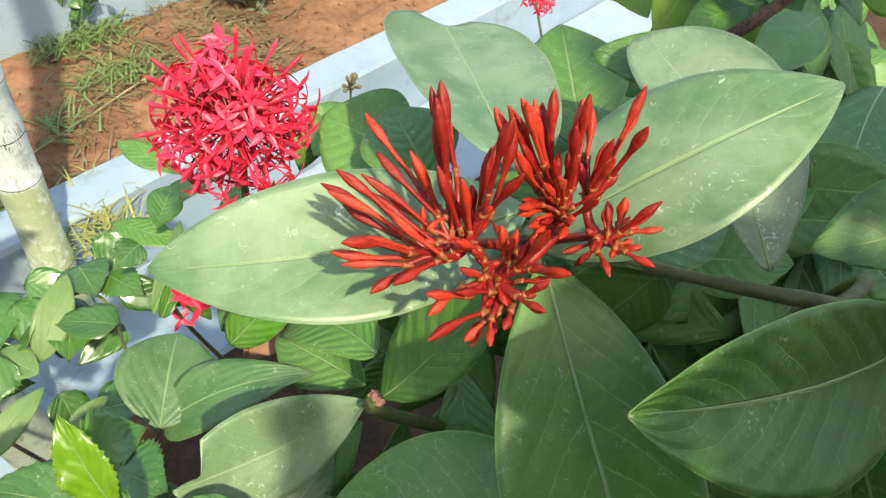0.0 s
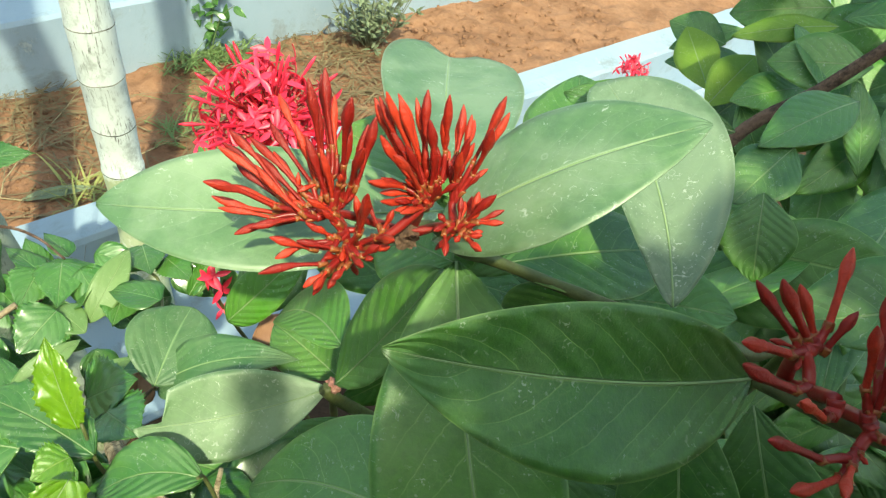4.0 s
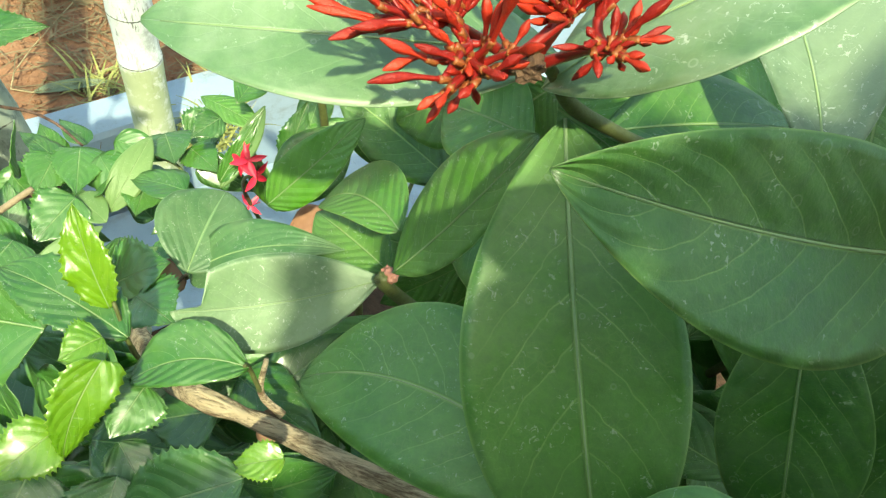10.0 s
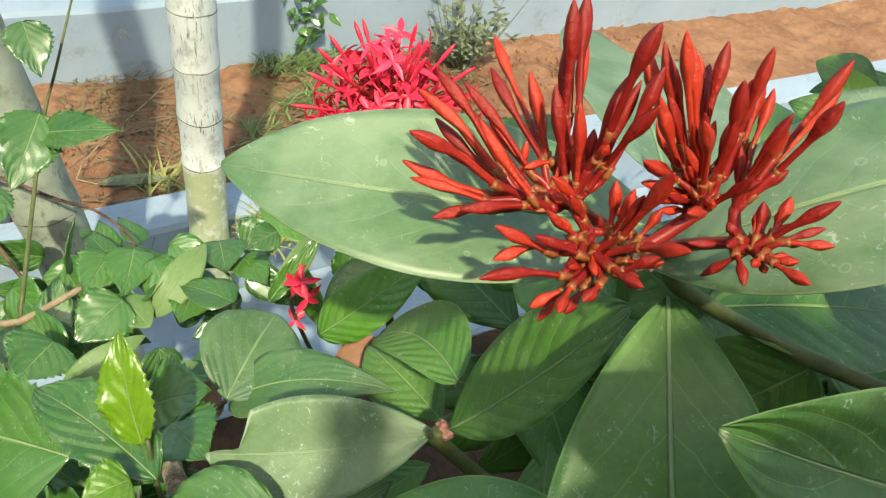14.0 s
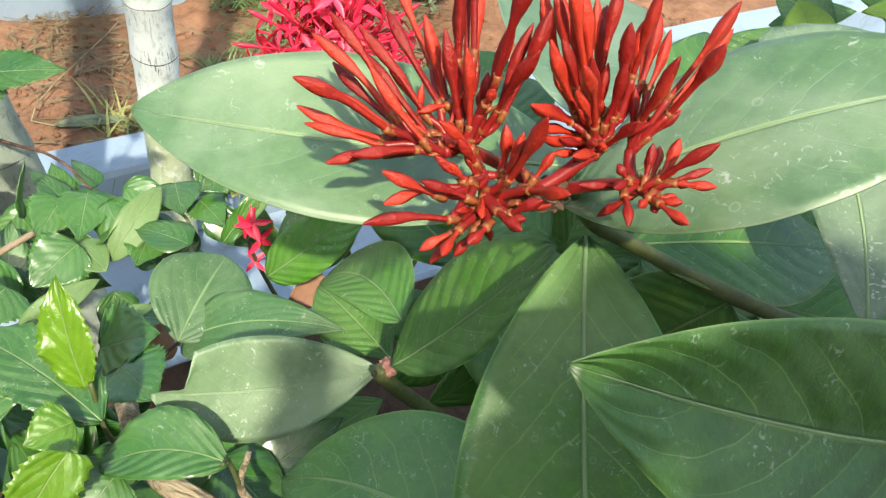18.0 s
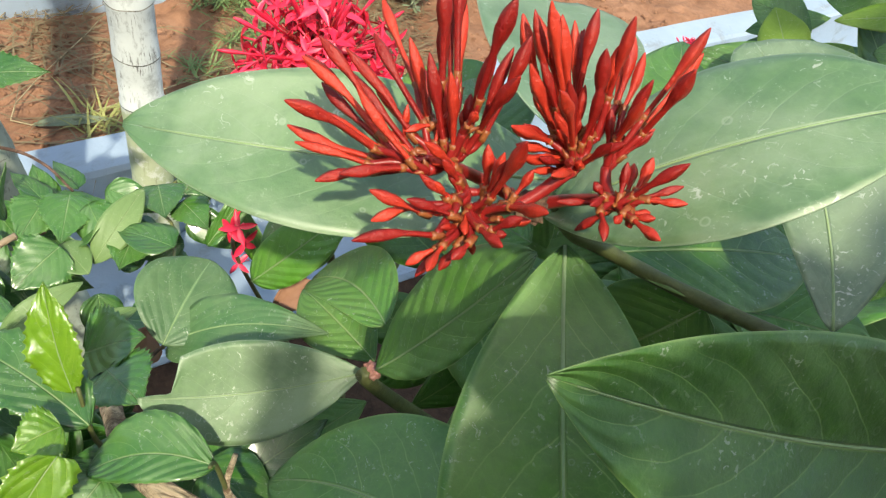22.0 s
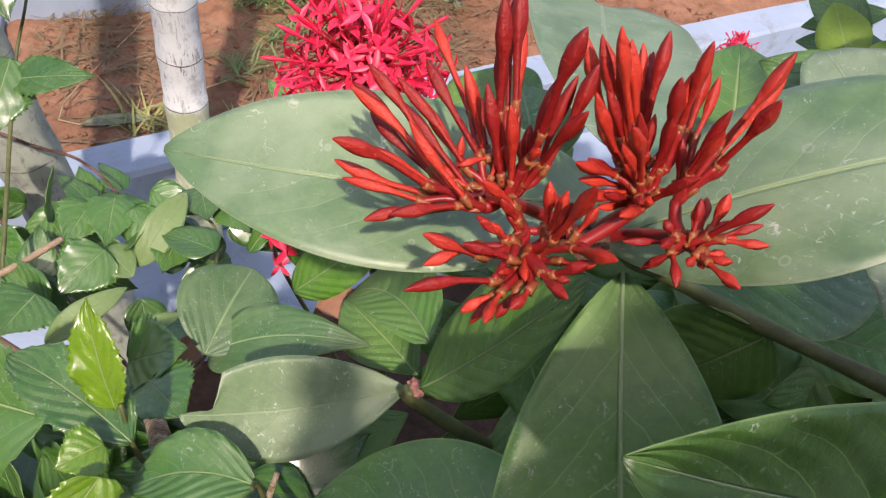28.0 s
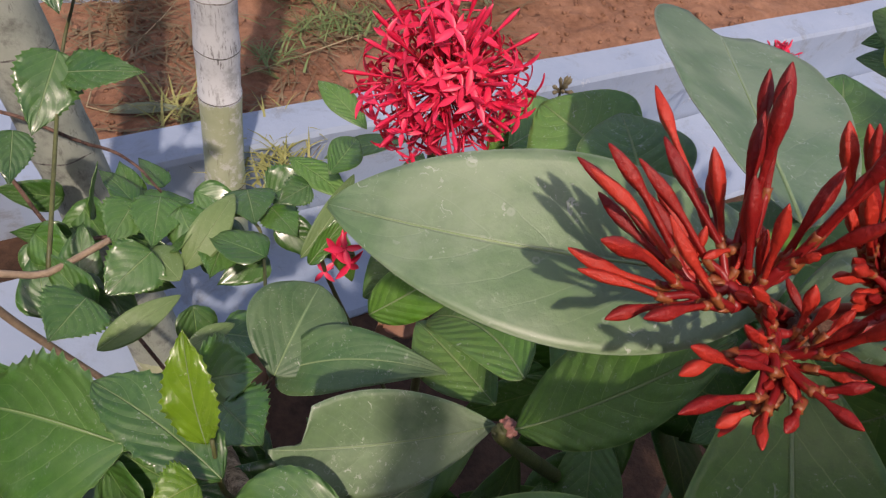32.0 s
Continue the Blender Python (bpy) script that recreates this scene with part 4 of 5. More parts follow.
bud((0.0301, 0.0957, 0.9113), (0.0323, 0.1019, 0.9112))
bud((0.0384, 0.0961, 0.9188), (0.0329, 0.1043, 0.9134))
bud((0.0402, 0.1053, 0.9188), (0.0352, 0.1060, 0.9119))
bud((0.0443, 0.1044, 0.9229), (0.0372, 0.1140, 0.9122))
bud((0.0289, 0.1198, 0.9212), (0.0310, 0.1171, 0.9117))
bud((0.0361, 0.1049, 0.9366), (0.0331, 0.1103, 0.9161))
bud((0.0395, 0.1240, 0.9155), (0.0374, 0.1209, 0.9089))
bud((0.0260, 0.1473, 0.9358), (0.0400, 0.1409, 0.9160))
bud((0.0285, 0.1421, 0.9403), (0.0413, 0.1397, 0.9175))
bud((0.0313, 0.1378, 0.9455), (0.0426, 0.1396, 0.9199))
bud((0.0341, 0.1432, 0.9406), (0.0439, 0.1416, 0.9189))
bud((0.0408, 0.1513, 0.9403), (0.0440, 0.1427, 0.9198))
bud((0.0392, 0.1545, 0.9325), (0.0447, 0.1445, 0.9187))
bud((0.0482, 0.1449, 0.9445), (0.0497, 0.1433, 0.9252))
bud((0.0544, 0.1576, 0.9308), (0.0543, 0.1481, 0.9208))
bud((0.0474, 0.1454, 0.9369), (0.0498, 0.1435, 0.9226))
bud((0.0447, 0.1368, 0.9402), (0.0491, 0.1377, 0.9174))
bud((0.0638, 0.1511, 0.9442), (0.0580, 0.1428, 0.9223))
bud((0.0625, 0.1377, 0.9416), (0.0593, 0.1405, 0.9214))
bud((0.0563, 0.1402, 0.9351), (0.0545, 0.1395, 0.9184))
bud((0.0555, 0.1326, 0.9351), (0.0546, 0.1375, 0.9192))
bud((0.0465, 0.1365, 0.9329), (0.0478, 0.1363, 0.9163))
bud((0.0398, 0.1302, 0.9348), (0.0457, 0.1346, 0.9177))
bud((0.0388, 0.1195, 0.9388), (0.0465, 0.1313, 0.9174))
bud((0.0321, 0.1205, 0.9269), (0.0410, 0.1315, 0.9182))
bud((0.0360, 0.1210, 0.9201), (0.0449, 0.1314, 0.9135))
bud((0.0429, 0.1164, 0.9218), (0.0478, 0.1286, 0.9146))
bud((0.0521, 0.1245, 0.9281), (0.0486, 0.1298, 0.9157))
bud((0.0314, 0.1344, 0.9329), (0.0413, 0.1367, 0.9174))
bud((0.0327, 0.1405, 0.9315), (0.0421, 0.1395, 0.9172))
bud((0.0678, 0.1249, 0.9293), (0.0609, 0.1257, 0.9158))
bud((0.0717, 0.1251, 0.9195), (0.0639, 0.1263, 0.9160))
bud((0.0674, 0.1129, 0.9183), (0.0622, 0.1211, 0.9142))
bud((0.0576, 0.1130, 0.9128), (0.0555, 0.1217, 0.9129))
bud((0.0577, 0.1313, 0.9200), (0.0588, 0.1264, 0.9141))
bud((0.0625, 0.1336, 0.9216), (0.0616, 0.1282, 0.9154))
bud((0.0527, 0.1187, 0.9159), (0.0559, 0.1255, 0.9136))
bud((0.0592, 0.1200, 0.9123), (0.0605, 0.1230, 0.9135))
bud((0.0664, 0.1211, 0.9164), (0.0616, 0.1230, 0.9133))
bud((0.0524, 0.1262, 0.9160), (0.0557, 0.1254, 0.9135))
bud((-0.0119, 0.1134, 0.9136), (0.0062, 0.1165, 0.9101), fat=0.95)
bud((-0.0162, 0.1316, 0.9185), (0.0082, 0.1222, 0.9096), fat=0.95)
bud((-0.0045, 0.1290, 0.9201), (0.0146, 0.1205, 0.9114), fat=0.95)
bud((0.0092, 0.1478, 0.9396), (0.0170, 0.1335, 0.9189), fat=0.95)
bud((0.0137, 0.1312, 0.9267), (0.0201, 0.1245, 0.9130), fat=0.95)
bud((0.0240, 0.0977, 0.9002), (0.0269, 0.1028, 0.9059), fat=0.95)
bud((0.0282, 0.0981, 0.9042), (0.0301, 0.1036, 0.9077), fat=0.95)
bud((0.0386, 0.1064, 0.9119), (0.0344, 0.1080, 0.9097), fat=0.95)
bud((0.0422, 0.1105, 0.9139), (0.0358, 0.1129, 0.9087), fat=0.95)
bud((0.0327, 0.1182, 0.9220), (0.0320, 0.1165, 0.9110), fat=0.95)
bud((0.0291, 0.1472, 0.9367), (0.0427, 0.1431, 0.9163), fat=0.95)
bud((0.0324, 0.1491, 0.9380), (0.0437, 0.1439, 0.9169), fat=0.95)
bud((0.0370, 0.1545, 0.9343), (0.0447, 0.1456, 0.9170), fat=0.95)
bud((0.0512, 0.1592, 0.9327), (0.0526, 0.1492, 0.9207), fat=0.95)
bud((0.0513, 0.1597, 0.9291), (0.0526, 0.1492, 0.9193), fat=0.95)
bud((0.0438, 0.1413, 0.9281), (0.0462, 0.1383, 0.9143), fat=0.95)
bud((0.0388, 0.1318, 0.9310), (0.0463, 0.1361, 0.9149), fat=0.95)
bud((0.0341, 0.1279, 0.9171), (0.0435, 0.1344, 0.9137), fat=0.95)
bud((0.0395, 0.1252, 0.9140), (0.0466, 0.1326, 0.9117), fat=0.95)
bud((0.0321, 0.1443, 0.9254), (0.0417, 0.1412, 0.9147), fat=0.95)
bud((0.0711, 0.1323, 0.9180), (0.0636, 0.1292, 0.9133), fat=0.95)
bud((0.0605, 0.1390, 0.9145), (0.0607, 0.1303, 0.9120), fat=0.95)
bud((0.0569, 0.1265, 0.9076), (0.0588, 0.1272, 0.9107), fat=0.95)
bud((0.0643, 0.1267, 0.9069), (0.0617, 0.1260, 0.9106), fat=0.95)
bud((-0.0055, 0.1113, 0.9217), (0.0078, 0.1161, 0.9136), fat=0.95)
bud((-0.0102, 0.1271, 0.9163), (0.0070, 0.1210, 0.9113), fat=0.95)
bud((-0.0009, 0.1335, 0.9183), (0.0148, 0.1249, 0.9113), fat=0.95)
bud((0.0081, 0.1399, 0.9203), (0.0145, 0.1315, 0.9132), fat=0.95)
bud((0.0106, 0.1398, 0.9362), (0.0160, 0.1311, 0.9195), fat=0.95)
bud((0.0136, 0.1477, 0.9336), (0.0186, 0.1351, 0.9201), fat=0.95)
bud((0.0190, 0.1265, 0.9231), (0.0223, 0.1228, 0.9139), fat=0.95)
bud((0.0242, 0.1295, 0.9375), (0.0236, 0.1246, 0.9195), fat=0.95)
bud((0.0216, 0.1072, 0.9106), (0.0276, 0.1077, 0.9103), fat=0.95)
bud((0.0180, 0.1173, 0.9148), (0.0234, 0.1177, 0.9132), fat=0.95)
bud((0.0207, 0.1347, 0.9168), (0.0225, 0.1284, 0.9135), fat=0.95)
bud((0.0270, 0.1374, 0.9334), (0.0259, 0.1290, 0.9163), fat=0.95)
bud((0.0235, 0.1010, 0.9020), (0.0270, 0.1029, 0.9060), fat=0.95)
bud((0.0406, 0.1129, 0.9148), (0.0362, 0.1163, 0.9103), fat=0.95)
bud((0.0338, 0.1094, 0.9274), (0.0320, 0.1116, 0.9134), fat=0.95)
bud((0.0396, 0.1549, 0.9329), (0.0431, 0.1451, 0.9181), fat=0.95)
bud((0.0552, 0.1617, 0.9263), (0.0547, 0.1509, 0.9192), fat=0.95)
bud((0.0481, 0.1491, 0.9307), (0.0500, 0.1456, 0.9204), fat=0.95)
bud((0.0468, 0.1427, 0.9277), (0.0494, 0.1398, 0.9152), fat=0.95)
bud((0.0657, 0.1549, 0.9365), (0.0594, 0.1453, 0.9204), fat=0.95)
bud((0.0576, 0.1467, 0.9287), (0.0554, 0.1427, 0.9171), fat=0.95)
bud((0.0559, 0.1404, 0.9258), (0.0548, 0.1399, 0.9174), fat=0.95)
bud((0.0394, 0.1302, 0.9267), (0.0454, 0.1338, 0.9156), fat=0.95)
bud((0.0342, 0.1273, 0.9233), (0.0416, 0.1345, 0.9168), fat=0.95)
bud((0.0439, 0.1248, 0.9144), (0.0477, 0.1306, 0.9124), fat=0.95)
bud((0.0331, 0.1413, 0.9240), (0.0406, 0.1393, 0.9158), fat=0.95)
bud((0.0684, 0.1310, 0.9130), (0.0635, 0.1284, 0.9140), fat=0.95)
bud((0.0590, 0.1352, 0.9152), (0.0594, 0.1288, 0.9121), fat=0.95)
bud((0.0640, 0.1379, 0.9158), (0.0624, 0.1307, 0.9135), fat=0.95)
bud((0.0664, 0.1271, 0.9124), (0.0620, 0.1258, 0.9118), fat=0.95)
bud((0.0561, 0.1307, 0.9101), (0.0570, 0.1274, 0.9111), fat=0.95)
grow_buds()

# second cluster, by the big folded leaf
near_cluster = part("bud_cluster", None, ixora_shrub, (0.1728, 0.1094, 0.8993), "dark red umbel of unopened buds")
NEAR = {"a": Vector((0.1642, 0.1181, 0.9084)), "b": Vector((0.1747, 0.1086, 0.8985)), "c": Vector((0.1853, 0.1061, 0.8955))}
for q in NEAR.values():
    arm((0.1735, 0.1306, 0.8720), q, 0.0030, near_cluster)
bud((0.1683, 0.1373, 0.9304), (0.1680, 0.1211, 0.9098), cluster=near_cluster, joints=NEAR, fat=1.35)
bud((0.1415, 0.1200, 0.9254), (0.1603, 0.1161, 0.9093), cluster=near_cluster, joints=NEAR, fat=1.35)
bud((0.1490, 0.1231, 0.9254), (0.1626, 0.1183, 0.9100), cluster=near_cluster, joints=NEAR, fat=1.35)
bud((0.1572, 0.1291, 0.9197), (0.1658, 0.1220, 0.9080), cluster=near_cluster, joints=NEAR, fat=1.35)
bud((0.1399, 0.1044, 0.9169), (0.1574, 0.1114, 0.9091), cluster=near_cluster, joints=NEAR, fat=1.35)
bud((0.1408, 0.0992, 0.9144), (0.1628, 0.1047, 0.9021), cluster=near_cluster, joints=NEAR, fat=1.35)
bud((0.1724, 0.1231, 0.9202), (0.1689, 0.1184, 0.9071), cluster=near_cluster, joints=NEAR, fat=1.35)
bud((0.1731, 0.1140, 0.9252), (0.1809, 0.1098, 0.9022), cluster=near_cluster, joints=NEAR, fat=1.35)
bud((0.1822, 0.1323, 0.9219), (0.1862, 0.1131, 0.8996), cluster=near_cluster, joints=NEAR, fat=1.35)
bud((0.1517, 0.0868, 0.9016), (0.1747, 0.0930, 0.8899), cluster=near_cluster, joints=NEAR, fat=1.35)
bud((0.1604, 0.0787, 0.8931), (0.1786, 0.0909, 0.8877), cluster=near_cluster, joints=NEAR, fat=1.35)
bud((0.1731, 0.0784, 0.8966), (0.1809, 0.0936, 0.8902), cluster=near_cluster, joints=NEAR, fat=1.35)
bud((0.1828, 0.1131, 0.9168), (0.1856, 0.1078, 0.8987), cluster=near_cluster, joints=NEAR, fat=1.35)
bud((0.1563, 0.0933, 0.9122), (0.1704, 0.1011, 0.8982), cluster=near_cluster, joints=NEAR, fat=1.35)
bud((0.1866, 0.1236, 0.9201), (0.1885, 0.1112, 0.9005), cluster=near_cluster, joints=NEAR, fat=1.35)
bud((0.1923, 0.0907, 0.9011), (0.1883, 0.1021, 0.8943), cluster=near_cluster, joints=NEAR, fat=1.35)
grow_buds()

# ball of open flowers on the back shrub
flower_ball = part("flower_ball", None, back_shrub, (-0.0915, 0.3441, 0.7574), "open crimson flower ball")


def floret_mesh(seed, turn):
    rnd = random.Random(seed)
    verts, faces = tube([(0, 0, -0.020), (0, 0, -0.010), (0, 0, 0.0)], [0.0006, 0.0006, 0.0009], 6)
    for k in range(4):
        a = turn + k * math.pi / 2 + rnd.uniform(-0.12, 0.12)
        d, s = Vector((math.cos(a), math.sin(a), 0)), Vector((-math.sin(a), math.cos(a), 0))
        l, w, up = rnd.uniform(0.0120, 0.0155), rnd.uniform(0.0019, 0.0027), rnd.uniform(-0.25, 0.35)
        k0 = len(verts)
        for i in range(6):
            t = i / 5
            g = math.sin(math.pi * min(0.985, 0.08 + 0.905 * t ** 0.9)) * w
            c = d * (l * t) + Vector((0, 0, l * (up * t - 0.35 * t * t)))
            verts += [c - s * g + Vector((0, 0, 0.0006)), c + Vector((0, 0, -0.0003)), c + s * g + Vector((0, 0, 0.0006))]
        for i in range(5):
            for j in range(2):
                q = k0 + 3 * i + j
                faces.append((q, q + 1, q + 4, q + 3))
    return mesh_of("floret", verts, faces, PETAL)


def flower_dome(parent, centre, axis, radius, count, seed, spread=0.62, small=1.0):
    """Open four-petalled florets over a dome; their tubes run to the middle."""
    kinds = [floret_mesh(seed + k, 0.3 * k) for k in range(5)]
    rnd = random.Random(seed)
    turn = Vector(axis).normalized().to_track_quat("Z", "Y")
    for i in range(count):
        h = 1 - (i + 0.5) / count * (1 + spread)
        a = i * 2.39996 + rnd.uniform(-0.2, 0.2)
        q = math.sqrt(max(0, 1 - h * h))
        d = turn @ Vector((q * math.cos(a), q * math.sin(a), h))
        d = (d + Vector((rnd.gauss(0, 0.16), rnd.gauss(0, 0.16), rnd.gauss(0, 0.16)))).normalized()
        face = (d + Vector((rnd.gauss(0, 0.4), rnd.gauss(0, 0.4), rnd.gauss(0, 0.4)))).normalized()
        p = Vector(centre) + d * radius * (rnd.uniform(0.72, 1.12) if i % 4 else rnd.uniform(0.45, 0.7))
        ob = part("floret", kinds[i % 5], parent, p)
        ob.rotation_euler = face.to_track_quat("Z", "Y").to_euler()
        ob.scale = (small * rnd.uniform(0.8, 1.15),) * 3
    # unopened florets stand out of the ball
    for i in range(count // 5):
        d = turn @ Vector((rnd.gauss(0, 0.6), rnd.gauss(0, 0.6), rnd.uniform(0.3, 1))).normalized()
        c = Vector(centre)
        v, f = tube([d * radius * 0.5, d * radius * 0.95, d * radius * 1.12, d * radius * 1.22, d * radius * 1.30], [0.0006, 0.0007, 0.0014, 0.0012, 0.0003], 6)
        part("bud", mesh_of("bud", v, f, PETAL), parent, c)
    for i in range(count // 2):
        d = turn @ Vector((rnd.gauss(0, 0.6), rnd.gauss(0, 0.6), rnd.uniform(-0.3, 1))).normalized()
        v, f = tube([Vector((0, 0, 0)), d * radius * 0.8], [0.0006, 0.0006], 5)
        part("pedicel", mesh_of("pedicel", v, f, STALK), parent, centre)


flower_dome(flower_ball, (-0.0915, 0.3441, 0.7574), (0.10, -0.55, 0.85), 0.044, 170, 11, small=0.80)

# single small flowers lower on the hibiscus side, a far cluster by the kerb
low_flower = part("flower_cluster", None, back_shrub, (-0.1620, 0.3809, 0.5519), "small tired red flowers")
for p, d, k in (((-0.1211, 0.2997, 0.6437), (0.2, -0.7, 0.6), 1), ((-0.1181, 0.3017, 0.6277), (0.5, -0.6, 0.3), 2), ((-0.1271, 0.3017, 0.6377), (-0.3, -0.7, 0.5), 4), ((-0.1757, 0.4026, 0.4648), (-0.1, -0.7, 0.5), 3)):
    ob = part("floret", floret_mesh(30 + k, 0.4 * k), low_flower, p)
    ob.rotation_euler = Vector(d).to_track_quat("Z", "Y").to_euler()
    ob.scale = (1.0, 1.0, 1.0)
stem("branch", [(-0.068, 0.45, 0.15), (-0.1757, 0.4076, 0.4548), (-0.1171, 0.3057, 0.6337)], 0.003, 0.001, TWIG, back_shrub)
far_cluster = part("flower_ball", None, ixora_shrub, (0.2320, 1.1033, 0.4330), "distant pinkish red flower cluster")
flower_dome(far_cluster, (0.2320, 1.1033, 0.4330), (0, -0.3, 1), 0.026, 30, 17, 0.1, small=0.75)
stem("branch", [(0.212, 0.354, 0.25), (0.30, 0.75, 0.22), (0.262, 1.275, 0.34), (0.2320, 1.1073, 0.4290)], 0.004, 0.0015, TWIG, ixora_shrub)


# ---- inner foliage ----
def thicket(maker, count, corner, right, up, deep, length, ratio, seed, face=(0.1, -0.55, 0.75), **kw):
    """Smaller leaves that fill a slanted block of the shrub."""
    rnd = random.Random(seed)
    c, r, u, d = (Vector(q) for q in (corner, right, up, deep))
    for _ in range(count):
        p = c + (r - c) * rnd.random() + (u - c) * rnd.random() + (d - c) * rnd.random()
        n = Vector(face) + Vector((rnd.gauss(0, 0.35), rnd.gauss(0, 0.35), rnd.gauss(0, 0.25)))
        a = Vector((rnd.gauss(0, 1), rnd.gauss(0, 1) * 0.6, rnd.gauss(-0.3, 0.6)))
        a = (a - n * (a.dot(n) / n.dot(n))).normalized()
        l = length * rnd.uniform(0.75, 1.25)
        maker(p, p + a * l, l * ratio * rnd.uniform(0.85, 1.15), n, rib=False, nu=14, nv=3, **kw)


thicket(ixora, 90, (0.2556, 0.3867, 0.6722), (0.4679, 0.4324, 0.7000), (0.2168, 0.6662, 0.8148), (0.3282, 0.5513, 0.5190), 0.095, 0.44, 1)
thicket(ixora, 90, (-0.0268, 0.3396, 0.6913), (0.3191, 0.4271, 0.7429), (0.0253, 0.1071, 0.5773), (-0.0469, 0.4458, 0.5982), 0.10, 0.44, 2)
thicket(hibiscus, 45, (-0.2096, 0.1279, 0.6331), (-0.0537, 0.1730, 0.6352), (-0.1575, 0.0413, 0.6116), (-0.2852, 0.1737, 0.5199), 0.07, 0.62, 3, teeth=0.16)
thicket(hibiscus, 14, (-0.4266, 0.3848, 0.4635), (-0.2215, 0.4634, 0.4901), (-0.3724, 0.2847, 0.4347), (-0.4935, 0.4436, 0.3853), 0.055, 0.62, 4, teeth=0.16)
thicket(back, 9, (-0.2291, 0.4194, 0.6080), (-0.0519, 0.4696, 0.6546), (-0.1826, 0.3340, 0.5827), (-0.2724, 0.5016, 0.5252), 0.065, 0.42, 6)
hibiscus((-0.1952, 0.4025, 0.5693), (-0.2094, 0.3742, 0.5653), 0.0266, (0.2, -0.5, 0.8), teeth=0.16)
hibiscus((-0.1456, 0.3007, 0.6109), (-0.1268, 0.3444, 0.6542), 0.0133, (0.3, -0.7, 0.6), teeth=0.16)
hibiscus((-0.1154, 0.3500, 0.5990), (-0.1086, 0.3790, 0.6380), 0.0233, (0.1, -0.8, 0.5), teeth=0.16)

thicket(hibiscus, 30, (-0.1269, 0.1496, 0.6360), (0.0428, 0.1805, 0.6527), (-0.0801, 0.0550, 0.6243), (-0.1641, 0.1882, 0.5536), 0.055, 0.62, 33)
thicket(hibiscus, 4, (-0.2925, 0.3659, 0.5366), (-0.1974, 0.3730, 0.5544), (-0.2471, 0.2569, 0.5526), (-0.3313, 0.4152, 0.4682), 0.055, 0.62, 31)

thicket(ixora, 60, (0.16, 0.16, 0.70), (0.42, 0.20, 0.70), (0.18, 0.34, 0.76), (0.16, 0.20, 0.56), 0.10, 0.44, 41)
thicket(ixora, 60, (-0.06, 0.12, 0.60), (0.22, 0.06, 0.58), (-0.02, 0.24, 0.66), (-0.06, 0.14, 0.48), 0.09, 0.44, 42)
thicket(hibiscus, 20, (-0.24, 0.16, 0.50), (-0.04, 0.22, 0.54), (-0.18, 0.04, 0.54), (-0.26, 0.24, 0.42), 0.06, 0.62, 43)

# added foliage out of view below the camera, blocks light from the near side
stem("branch", [(0.212, 0.354, 0.20), (0.30, 0.10, 0.42), (0.24, -0.08, 0.66), (0.20, -0.14, 0.78)], 0.007, 0.003, WOOD, ixora_shrub, knots=0.15)
thicket(ixora, 80, (0.10, -0.24, 0.74), (0.50, -0.24, 0.74), (0.10, -0.15, 0.90), (0.10, -0.12, 0.64), 0.10, 0.46, 8, face=(0.1, -0.6, 0.7))
thicket(ixora, 75, (0.17, -0.16, 0.88), (0.52, -0.16, 0.88), (0.18, -0.07, 0.90), (0.17, -0.16, 1.02), 0.09, 0.46, 18, face=(0.1, -0.6, 0.7))

# added branch and leaves out of view, only to shade the shrub's near side
stem("branch", [(0.212, 0.354, 0.18), (0.42, 0.02, 0.60), (0.34, -0.16, 0.95), (0.24, -0.20, 1.20)], 0.008, 0.003, WOOD, ixora_shrub, knots=0.15)
SUNWARD = (sun.matrix_world.to_3x3() @ Vector((0, 0, 1))).normalized()
ACROSS = Vector((-SUNWARD.y, SUNWARD.x, 0)).normalized()
RISE = SUNWARD.cross(ACROSS)


def shade_leaves(count, seed, inside, a0, a1, b0, b1, h0, h1, length=0.085):
    """Unseen leaves turned to the sun to cast shade; inside(a, b) bounds their outline across and along the light."""
    rnd = random.Random(seed)
    made = 0
    for _ in range(count * 20):
        a, b, h, g = rnd.uniform(a0, a1), rnd.uniform(b0, b1), rnd.uniform(h0, h1), rnd.uniform(0, 2 * math.pi)
        l = length * rnd.uniform(0.7, 1.15)
        da, db = math.cos(g) * l / 2, math.sin(g) * l / 2
        if not all(inside(a + k * da - q * db, b + k * db + q * da) for k, q in ((1, 0), (-1, 0), (0, 0.42), (0, -0.42))):
            continue
        c = ACROSS * a + RISE * b + SUNWARD * h
        d = ACROSS * da + RISE * db
        ixora(c - d, c + d, l * 0.46, SUNWARD + Vector((rnd.gauss(0, 0.15), rnd.gauss(0, 0.15), rnd.gauss(0, 0.1))), rib=False, nu=10, nv=2)
        made += 1
        if made == count:
            break


def shaded(a, b):
    return a > 0.014 and b < (0.604 if a < 0.06 else 0.622 if a < 0.14 else 0.640 if a < 0.22 else 0.78 if a < 0.28 else 0.95)


shade_leaves(250, 21, shaded, 0.0, 0.58, 0.40, 0.95, 1.04, 1.22)
shade_leaves(90, 22, lambda a, b: shaded(a, b) and a < 0.24, 0.0, 0.24, 0.46, 0.65, 1.02, 1.16, 0.05)
shade_leaves(45, 25, lambda a, b: shaded(a, b) and a < 0.30 and b > 0.50, 0.10, 0.30, 0.50, 0.66, 1.02, 1.16, 0.045)
shade_leaves(60, 23, lambda a, b: -0.13 < a < 0.03 and b < 0.512, -0.13, 0.03, 0.38, 0.52, 1.03, 1.18, 0.06)

